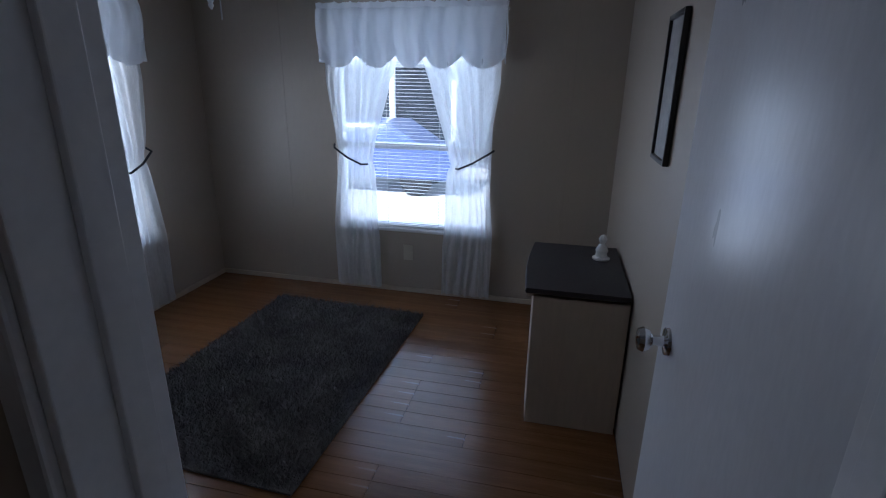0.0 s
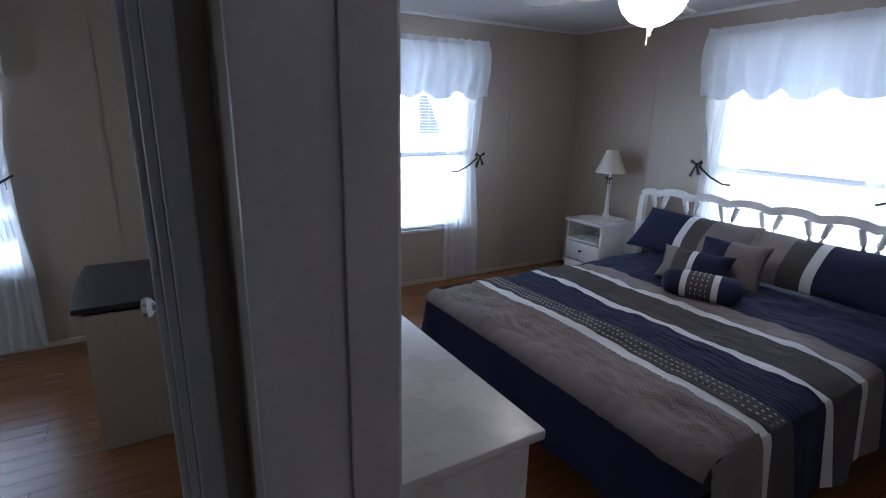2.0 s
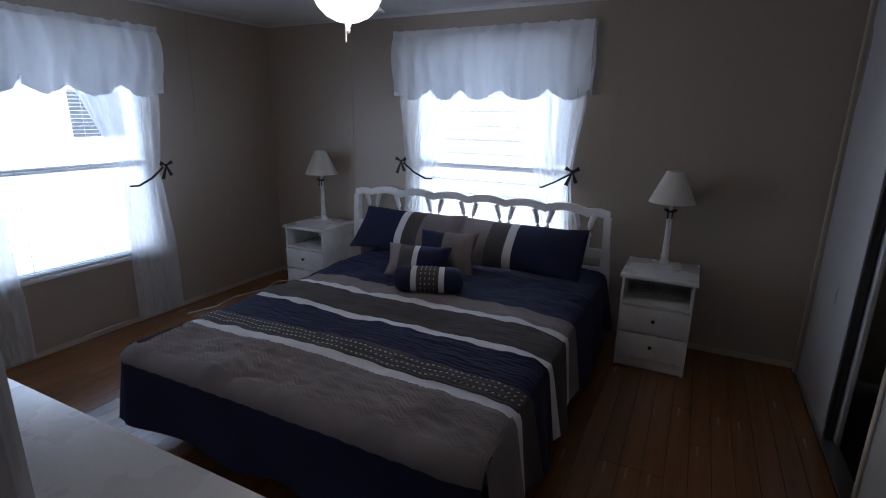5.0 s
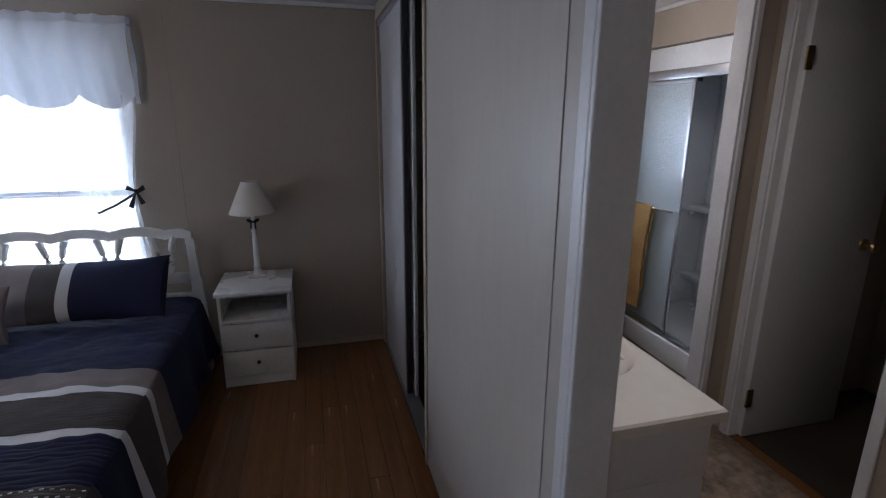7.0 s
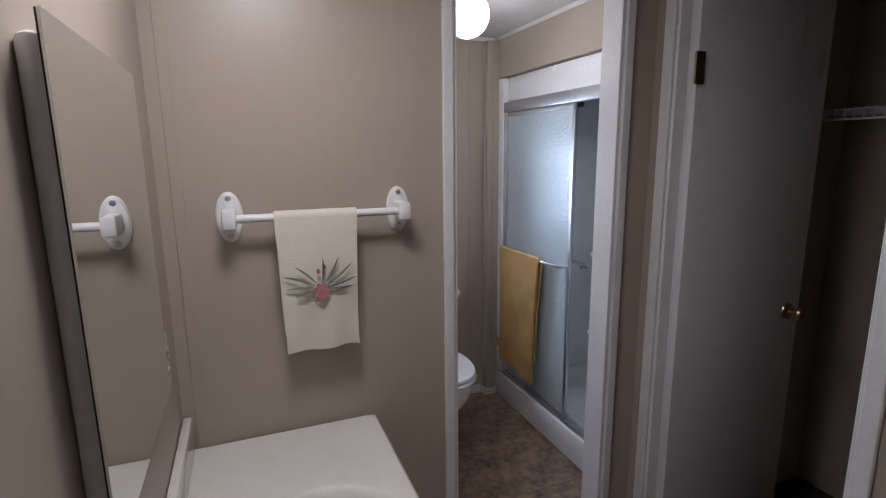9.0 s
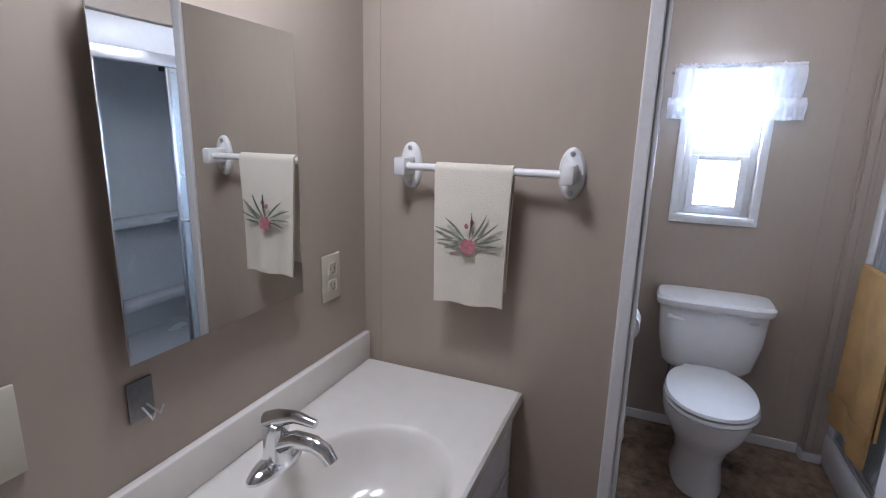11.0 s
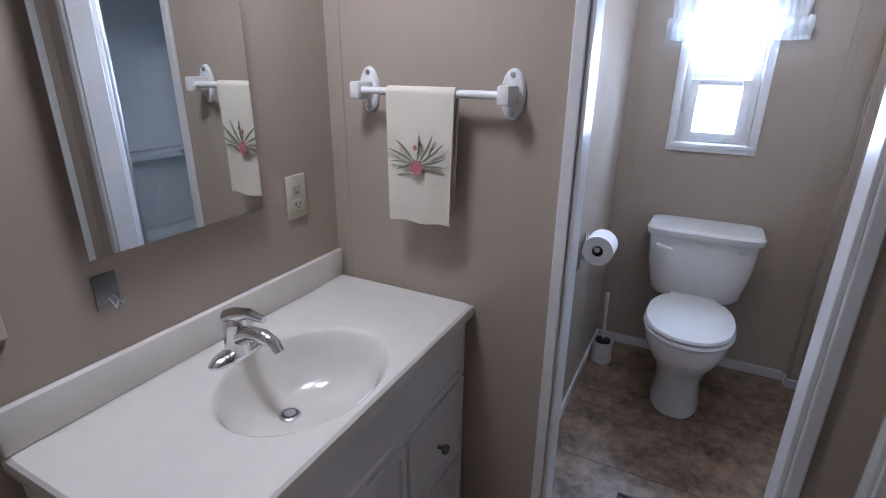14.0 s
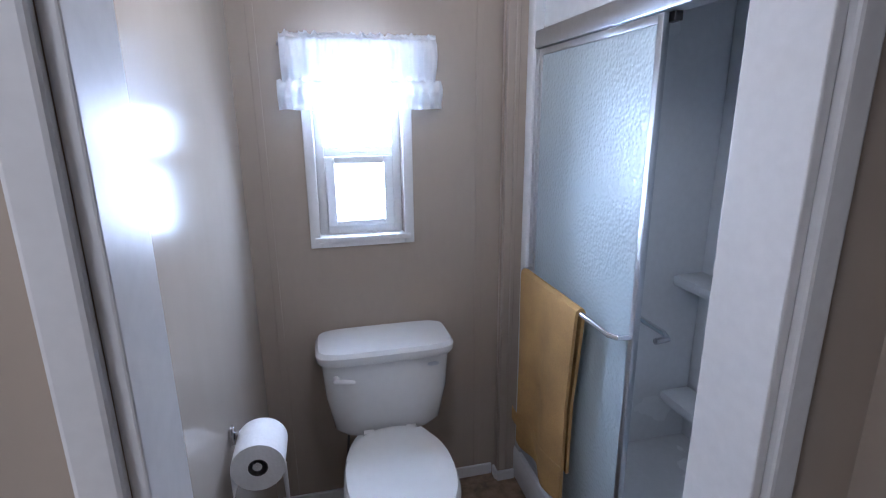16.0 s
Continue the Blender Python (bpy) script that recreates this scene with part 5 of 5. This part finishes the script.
# ---- toilet room ----
def toilet():
    cy = -1.517
    t = thing("toilet", (3.98, cy, 0), "white two-piece ceramic toilet with closed lid", "toilet")
    def ring(x0, x1, w, z, n=36, sq=1.0, front=0.0):
        pts = []
        for k in range(n):
            a = 2 * math.pi * k / n
            c, s = math.cos(a), math.sin(a)
            pts.append(((x0 + x1) / 2 + (x1 - x0) / 2 * math.copysign(abs(c) ** sq, c), w * math.copysign(abs(s) ** sq, s), z))
        return pts
    # tank: local x towards the wall
    part("tank", loft([ring(0.035, 0.195, 0.165, 0.40, sq=0.55), ring(0.02, 0.20, 0.19, 0.43, sq=0.45), ring(0.005, 0.205, 0.213, 0.56, sq=0.4), ring(0.0, 0.205, 0.222, 0.70, sq=0.38)]), CERAMIC, t)
    part("tank_lid", loft([ring(-0.012, 0.21, 0.232, 0.698, sq=0.38), ring(-0.018, 0.212, 0.238, 0.71, sq=0.38), ring(-0.018, 0.212, 0.238, 0.728, sq=0.38), ring(-0.008, 0.208, 0.228, 0.742, sq=0.38)]), CERAMIC, t)
    part("bowl", loft([ring(-0.33, 0.12, 0.105, 0.0, sq=0.8), ring(-0.32, 0.12, 0.10, 0.05, sq=0.8), ring(-0.32, 0.10, 0.098, 0.14), ring(-0.36, 0.11, 0.128, 0.22), ring(-0.425, 0.12, 0.160, 0.29), ring(-0.448, 0.12, 0.171, 0.335), ring(-0.45, 0.12, 0.173, 0.385), ring(-0.44, 0.12, 0.168, 0.398)]), CERAMIC, t)
    part("seat", loft([ring(-0.462, 0.0, 0.172, 0.400, sq=0.92), ring(-0.468, 0.0, 0.176, 0.408, sq=0.92), ring(-0.462, 0.0, 0.172, 0.418, sq=0.92)]), CERAMIC, t)
    part("seat_lid", loft([ring(-0.455, 0.01, 0.168, 0.421, sq=0.9), ring(-0.462, 0.01, 0.172, 0.428, sq=0.9), ring(-0.455, 0.01, 0.167, 0.438, sq=0.9), ring(-0.40, -0.03, 0.13, 0.443, sq=0.9)]), CERAMIC, t)
    for s in (-1, 1):
        part("hinge_cap", boxes((0.0, s * 0.075 - 0.02, 0.40, 0.03, s * 0.075 + 0.02, 0.43), bevel=0.006), CERAMIC, t)
    part("flush_handle", tube([(-0.004, 0.175, 0.655), (-0.025, 0.175, 0.655), (-0.03, 0.155, 0.655), (-0.03, 0.115, 0.648)], [0.012, 0.010, 0.009, 0.007], 10), PLASTICW, t)
    bm = lathe([(0.012, 0), (0.012, 0.002), (0.002, 0.003)], 20, sx=0.6, sy=1.7)
    bmesh.ops.transform(bm, matrix=Matrix.Translation((-0.0005, -0.155, 0.668)) @ Matrix.Rotation(radians(-90), 4, "Y"), verts=bm.verts)
    part("badge", bm, ALU, t, "small oval metal badge")
    part("supply_hose", tube([(0.16, 0.13, 0.42), (0.16, 0.14, 0.34), (0.18, 0.15, 0.22), (0.215, 0.15, 0.16)], 0.005, 8), STEEL, t)


toilet()
tph = thing("toilet_paper_holder", (3.48, -1.09, 0.775), "wall-mounted toilet paper holder", "paper holder")
part("bracket", boxes((0.062, -0.012, -0.025, 0.078, -0.001, 0.025), (0.064, -0.085, -0.012, 0.076, -0.012, 0.012), bevel=0.003), CHROME, tph)
part("spindle", tube([(-0.058, -0.075, 0), (0.066, -0.075, 0)], 0.010, 12), CHROME, tph)
tp = thing("toilet_roll", (3.48, -1.165, 0.768), "nearly full white toilet paper roll", "toilet paper")


def paper_roll():
    bm = bmesh.new()
    n = 40
    for r0, r1, x0, x1 in ((0.056, 0.056, -0.052, 0.052), (0.056, 0.021, 0.052, 0.052), (0.021, 0.021, 0.052, -0.052), (0.021, 0.056, -0.052, -0.052)):
        a = [bm.verts.new((x0, r0 * math.cos(2 * math.pi * k / n), r0 * math.sin(2 * math.pi * k / n))) for k in range(n)]
        b = [bm.verts.new((x1, r1 * math.cos(2 * math.pi * k / n), r1 * math.sin(2 * math.pi * k / n))) for k in range(n)]
        for k in range(n):
            bm.faces.new((a[k], a[(k + 1) % n], b[(k + 1) % n], b[k]))
    bmesh.ops.remove_doubles(bm, verts=bm.verts, dist=1e-5)
    part("paper", bm, PAPER, tp)
    part("loose_sheet", surf(lambda u, v: (-0.052 + 0.104 * u, 0.0565, -0.075 * v + 0.004 * math.sin(6 * u)), 8, 6, 0.0008), PAPER, tp)
    bm = bmesh.new()
    rows = [[bm.verts.new((x, r * math.cos(2 * math.pi * k / n), r * math.sin(2 * math.pi * k / n))) for k in range(n)] for x, r in ((-0.0515, 0.0205), (-0.0515, 0.0185), (0.0515, 0.0185), (0.0515, 0.0205))]
    for a, b in zip(rows, rows[1:]):
        for k in range(n):
            bm.faces.new((a[k], a[(k + 1) % n], b[(k + 1) % n], b[k]))
    part("core", bm, BROWNG, tp, "cardboard core")


paper_roll()
tb = thing("toilet_brush", (3.97, -1.16, 0), "white toilet brush standing in its holder", "toilet brush")
part("holder", lathe([(0.050, 0), (0.052, 0.01), (0.046, 0.06), (0.050, 0.115), (0.047, 0.115), (0.040, 0.03)], 28), PLASTICW, tb)
part("bristles", lathe([(0.02, 0.06), (0.036, 0.08), (0.036, 0.118), (0.012, 0.126)], 20), BLACK, tb)
part("handle", tube([(0, 0, 0.115), (0.004, 0.004, 0.22), (0.008, 0.008, 0.37)], [0.008, 0.006, 0.009], 10), PLASTICW, tb)

gl = thing("globe_light", (3.40, -1.52, ZC), "lit white opal globe ceiling light", "ceiling light")
part("collar", lathe([(0.06, 0.0), (0.062, -0.02), (0.05, -0.04)], 28), CHROME, gl)
part("globe", lathe([(0.045, -0.04)] + [(0.085 * math.sin(a), -0.112 + 0.085 * math.cos(a)) for a in (radians(d) for d in range(35, 180, 9))] + [(0.002, -0.197)], 32), GLOBE, gl)
lamp("globe_bulb", "POINT", 0.9, (1, 0.95, 0.88), pose(3.40, -1.52, 1.86), radius=0.085)


def shower():
    s = thing("shower_stall", (0, 0, 0), "white fibreglass shower stall behind sliding doors", "shower")
    x0, x1, yb, yf, zt = 3.02, 4.165, -2.86, YS, 1.895
    part("back_wall", boxes((x0, yb, 0.10, x1, yb + 0.02, zt), bevel=0.004), FIBRE, s)
    part("side_wall", boxes((x0, yb + 0.02, 0.10, x0 + 0.06, yf, zt), bevel=0.006), FIBRE, s)
    part("side_wall", boxes((x1 - 0.06, yb + 0.02, 0.10, x1, yf + 0.004, zt), bevel=0.006), FIBRE, s)
    part("pan", boxes((x0, yb, 0.0, x1, yf - 0.10, 0.10), (x0, yf - 0.10, 0.0, x1, yf + 0.01, 0.15), bevel=0.012), FIBRE, s)
    part("head_panel", boxes((x0 + 0.06, yf - 0.05, 1.765, x1 - 0.06, yf - 0.03, zt), bevel=0.003), FIBRE, s)
    for z in (0.30, 0.82):
        part("shelf_ledge", boxes((x0 + 0.30, yb + 0.02, z, x1 - 0.06, yb + 0.17, z + 0.05), bevel=0.020), FIBRE, s)
    d = thing("shower_door", (0, 0, 0.15), "sliding obscure glass shower doors in aluminium frames", "shower door")
    xa, xb, ya = x0 + 0.06, x1 - 0.06, yf - 0.05
    part("header_track", boxes((xa, ya - 0.005, 1.555, xb, ya + 0.05, 1.612), bevel=0.005), ALU, d)
    part("bottom_track", boxes((xa, ya, 0.0, xb, ya + 0.045, 0.022), bevel=0.003), ALU, d)
    part("wall_jamb", boxes((xb - 0.022, ya, 0.022, xb, ya + 0.045, 1.555), bevel=0.003), ALU, d)
    part("wall_jamb", boxes((xa, ya, 0.022, xa + 0.022, ya + 0.045, 1.555), bevel=0.003), ALU, d)
    for p0, p1, y, gm in ((3.45, xb - 0.024, ya + 0.028, OBSCURE), (3.475, xb - 0.03, ya + 0.006, OBSCURE_BACK)):
        gp = part("glass_panel", boxes((p0 + 0.018, y + 0.004, 0.045, p1 - 0.018, y + 0.009, 1.535)), gm, d, "pebbled obscure glass", smooth=False)
        gp.visible_shadow = False
        part("panel_frame", boxes((p0, y, 0.024, p0 + 0.020, y + 0.014, 1.553), (p1 - 0.020, y, 0.024, p1, y + 0.014, 1.553), (p0 + 0.02, y, 0.024, p1 - 0.02, y + 0.014, 0.047), (p0 + 0.02, y, 1.532, p1 - 0.02, y + 0.014, 1.553), bevel=0.002), ALU, gp)
    yb2 = ya + 0.085
    part("door_towel_bar", tube([(3.462, ya + 0.04, 0.80), (3.468, yb2 - 0.012, 0.80), (3.49, yb2, 0.80), (4.05, yb2, 0.80), (4.07, yb2 - 0.012, 0.80), (4.076, ya + 0.04, 0.80)], 0.008, 12), CHROME, d)
    part("inner_towel_bar", tube([(3.425, ya - 0.004, 0.80), (3.430, ya - 0.042, 0.80), (3.46, ya - 0.055, 0.80), (4.03, ya - 0.055, 0.80), (4.06, ya - 0.042, 0.80), (4.065, ya - 0.004, 0.80)], 0.008, 12), CHROME, d)
    part("track_guide", boxes((3.44, ya + 0.002, 1.535, 3.474, ya + 0.022, 1.556), bevel=0.002), BLACK, d, "black roller guide")
    return yb2


ybar = shower()
ot = hung_towel("bath_towel", (3.835, ybar, 0.95), 180, 0.40, 0.65, 0.56, TOWELY, "ochre terry bath towel over the shower door bar", 7.0, 0.010, 0.010, -0.05)
part("woven_border", surf(lambda u, v: (-0.185 + 0.37 * u, -0.0345 - 0.010 * math.sin(2 * math.pi * 1.6 * u + 7) * 1.0 - 0.0, -0.52 - 0.05 * v), 30, 6, 0.002), TOWELY, ot)
fv = thing("floor_vent", (2.99, -1.455, 0.0), "dark metal floor register", "vent", "", 90)
part("vent_frame", boxes((-0.07, -0.13, 0, 0.07, -0.12, 0.006), (-0.07, 0.12, 0, 0.07, 0.13, 0.006), (-0.07, -0.12, 0, -0.06, 0.12, 0.006), (0.06, -0.12, 0, 0.07, 0.12, 0.006), bevel=0.001), BROWNG, fv)
for k in range(11):
    part("slat", boxes((-0.06, -0.115 + 0.0215 * k, 0, 0.06, -0.105 + 0.0215 * k, 0.004)), BROWNG, fv)

# ---- walk-in closet ----
d2 = tagged(thing("door_2", (2.687, YSV - 0.036, 0), "grey-white slab door standing open into the walk-in closet", "door", "", -90), kind="structure")
part("leaf", boxes((0, -0.034, 0.012, 0.57, 0, 1.985), bevel=0.002), DOOR, d2)
knob_pair(d2, 0.51, 0.93, -0.034, 0, BRASS)
for z in (0.22, 1.72):
    part("hinge", boxes((-0.014, -0.042, z - 0.045, 0.020, -0.0345, z + 0.045), bevel=0.001), BRASS, d2, "worn brass hinge")
ws = thing("wire_shelf", (0, 0, 0), "white wire closet shelf", "shelf")
for k in range(6):
    part("rod", tube([(1.30, -2.92 + 0.06 * k, 1.62), (2.86, -2.92 + 0.06 * k, 1.62)], 0.004, 6), PLASTICW, ws)
bm = bmesh.new()
for k in range(52):
    x = 1.32 + 0.03 * k
    box(bm, x - 0.0015, -2.92, 1.6235, x + 0.0015, -2.61, 1.6265)
    box(bm, x - 0.0015, -2.614, 1.59, x + 0.0015, -2.611, 1.6235)
tagged(part("cross_wires", bm, PLASTICW, ws, smooth=False), kind="stuff")
part("front_lip", tube([(1.30, -2.612, 1.588), (2.86, -2.612, 1.588)], 0.004, 6), PLASTICW, ws)

# ---- outside ----
def house(name, x0, y0, x1, y1, h, label, doors=(), wins=(), face="y"):
    hs = thing(name, (x0, y0, -0.70), label, "house")
    w, l = x1 - x0, y1 - y0
    part("wall", boxes((0, 0, 0, w, l, h)), SIDING, hs)
    bm = bmesh.new()
    vs = [bm.verts.new(p) for p in ((-0.4, -0.4, h), (w + 0.4, -0.4, h), (w + 0.4, l + 0.4, h), (-0.4, l + 0.4, h), (-0.4, l / 2, h + 1.0), (w + 0.4, l / 2, h + 1.0))]
    for q in ((0, 1, 5, 4), (2, 3, 4, 5), (0, 4, 3), (1, 2, 5), (3, 2, 1, 0)):
        bm.faces.new([vs[i] for i in q])
    part("roof", bm, ROOFM, hs)
    for k in range(int(h / 0.22)):
        z = 0.2 + 0.22 * k
        part("siding_lap", boxes((-0.015, -0.015, z, w + 0.015, 0, z + 0.02), (-0.015, -0.015, z, 0, l, z + 0.02)), SIDING, hs)
    for a, b, z0, z1 in wins:
        # opening filled with the dark shade colour
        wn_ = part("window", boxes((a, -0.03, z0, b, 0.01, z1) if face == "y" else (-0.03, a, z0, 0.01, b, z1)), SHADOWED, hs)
        part("frame", boxes(*(((a - 0.08, -0.05, z0 - 0.08, a, 0, z1 + 0.08), (b, -0.05, z0 - 0.08, b + 0.08, 0, z1 + 0.08), (a, -0.05, z1, b, 0, z1 + 0.08), (a, -0.05, z0 - 0.08, b, 0, z0)) if face == "y" else ((-0.05, a - 0.08, z0 - 0.08, 0, a, z1 + 0.08), (-0.05, b, z0 - 0.08, 0, b + 0.08, z1 + 0.08), (-0.05, a, z1, 0, b, z1 + 0.08), (-0.05, a, z0 - 0.08, 0, b, z0)))), TRIM, wn_)
    return hs


house("house", 8.5, -6.0, 13.0, 9.0, 3.2, "white sided neighbouring home next door", wins=((6.8, 8.2, 1.4, 2.6), (12.0, 13.2, 1.4, 2.6)), face="x")
house("house", 1.5, 15.0, 12.0, 20.0, 3.2, "white sided home across the street", wins=((1.85, 2.25, 1.35, 1.62), (7.0, 8.4, 1.4, 2.6)))
house("house", -14.0, 17.0, -1.0, 22.0, 3.2, "white sided home behind a dark carport", wins=((2, 3.2, 1.4, 2.6),))
cp = thing("carport", (-8.0, 12.0, -0.70), "carport with white posts and a back wall coloured dark for shade", "carport")
# dark colour stands in for the shade under the carport roof
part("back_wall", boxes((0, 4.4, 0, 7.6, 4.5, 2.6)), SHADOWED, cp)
part("roof", boxes((-0.3, -0.3, 2.6, 8.0, 4.9, 2.8), bevel=0.02), SIDING, cp)
for k in range(6):
    part("post", boxes((0.05 + 1.48 * k, 0, 0, 0.17 + 1.48 * k, 0.12, 2.6), bevel=0.01), SIDING, cp)
car = thing("car", (-3.6, 10.6, -0.70), "parked blue car in the street", "car")


def car_body():
    prof = [(-2.1, 0.35), (-2.1, 0.75), (-1.2, 0.88), (-0.6, 1.38), (0.8, 1.40), (1.5, 0.95), (2.1, 0.88), (2.1, 0.35)]
    rings = []
    for y, k in ((-0.82, 0.9), (-0.75, 1.0), (0.75, 1.0), (0.82, 0.9)):
        rings.append([(x * (0.97 + 0.03 * k), y, 0.35 + (z - 0.35) * k) for x, z in prof])
    part("body", loft(rings), CARP, car)
    for x in (-1.35, 1.35):
        for y in (-0.80, 0.62):
            bm = bmesh.new()
            bmesh.ops.create_cone(bm, cap_ends=True, segments=24, radius1=0.33, radius2=0.33, depth=0.2, matrix=Matrix.Translation((x, y + 0.09, 0.33)) @ Matrix.Rotation(radians(90), 4, "X"))
            part("wheel", bm, BLACK, car)


car_body()
structure("road", boxes((-60, 8.6, -0.70, 60, 11.6, -0.694)), CONCRETE, "pale concrete street in front of the home", "road")


# ---- floors of planks, laid last ----
def planks():
    """Rows of boards along x, in the rooms with a wooden floor."""
    rnd = random.Random(11)
    base = new("plank_floor")
    tagged(base, "honey-brown wood plank floor", "floor", "", "structure")
    w = 0.088
    cache = {}
    def plank(x0, x1, y0, y1):
        key = (round(x1 - x0, 2), round(y1 - y0, 3))
        if key not in cache:
            a, b = key
            bm = bmesh.new()
            g = 0.0007
            lo = [bm.verts.new(p) for p in ((g, g, -0.009), (a - g, g, -0.009), (a - g, b - g, -0.009), (g, b - g, -0.009))]
            mi = [bm.verts.new(p) for p in ((g, g, -0.0012), (a - g, g, -0.0012), (a - g, b - g, -0.0012), (g, b - g, -0.0012))]
            hi = [bm.verts.new(p) for p in ((0.0014, 0.0014, 0), (a - 0.0014, 0.0014, 0), (a - 0.0014, b - 0.0014, 0), (0.0014, b - 0.0014, 0))]
            for r, s in ((lo, mi), (mi, hi)):
                for i in range(4):
                    bm.faces.new((r[i], r[(i + 1) % 4], s[(i + 1) % 4], s[i]))
            bm.faces.new(hi)
            cache[key] = mesh_of("plank", bm, WOOD, False)
        ob = new("plank", cache[key])
        ob.parent = base
        ob.location = (x0, y0, 0)
    for rx0, rx1, ry0, ry1 in ((XW, XP0, 0.75, YN), (XP1, XE, YB, YN), (XP1, 1.72, YSV, YB), (-1.2, XP1, -0.9, 0.75), (DC[0], DC[1], YSV - 0.06, YSV)):
        y = ry0
        while y < ry1 - 0.01:
            x, y2 = rx0, min(y + w, ry1)
            first = rnd.choice((0.4, 0.7, 1.0, 1.3))
            while x < rx1 - 0.01:
                x2 = min(x + (first if x == rx0 else 1.5), rx1)
                if rx1 - x2 < 0.12:
                    x2 = rx1
                plank(x, x2, y, y2)
                x = x2
            y = y2


planks()


def vinyl_tiles():
    """Square vinyl tiles of the toilet room and vanity, one object each on shared meshes."""
    base = new("vinyl_tile_floor")
    tagged(base, "mottled brown stone-look vinyl tiles", "floor", "", "structure")
    cache, w = {}, 0.455
    for rx0, rx1, ry0, ry1 in ((XT1 - 0.08, XE, YS - 0.0, -1.09), (1.72, XT1 - 0.08, YSV, YV)):
        y = ry0
        while y < ry1 - 0.005:
            x, y2 = rx0, min(y + w, ry1)
            while x < rx1 - 0.005:
                x2 = min(x + w, rx1)
                key = (round(x2 - x, 3), round(y2 - y, 3))
                if key not in cache:
                    a, c = key
                    bm = bmesh.new()
                    box(bm, 0.0005, 0.0005, -0.006, a - 0.0005, c - 0.0005, -0.0008)
                    box(bm, 0.0015, 0.0015, -0.0008, a - 0.0015, c - 0.0015, 0.0)
                    cache[key] = mesh_of("tile", bm, VINYL, False)
                ob = new("tile", cache[key])
                ob.parent, ob.location = base, (x, y, 0)
                x = x2
            y = y2


vinyl_tiles()
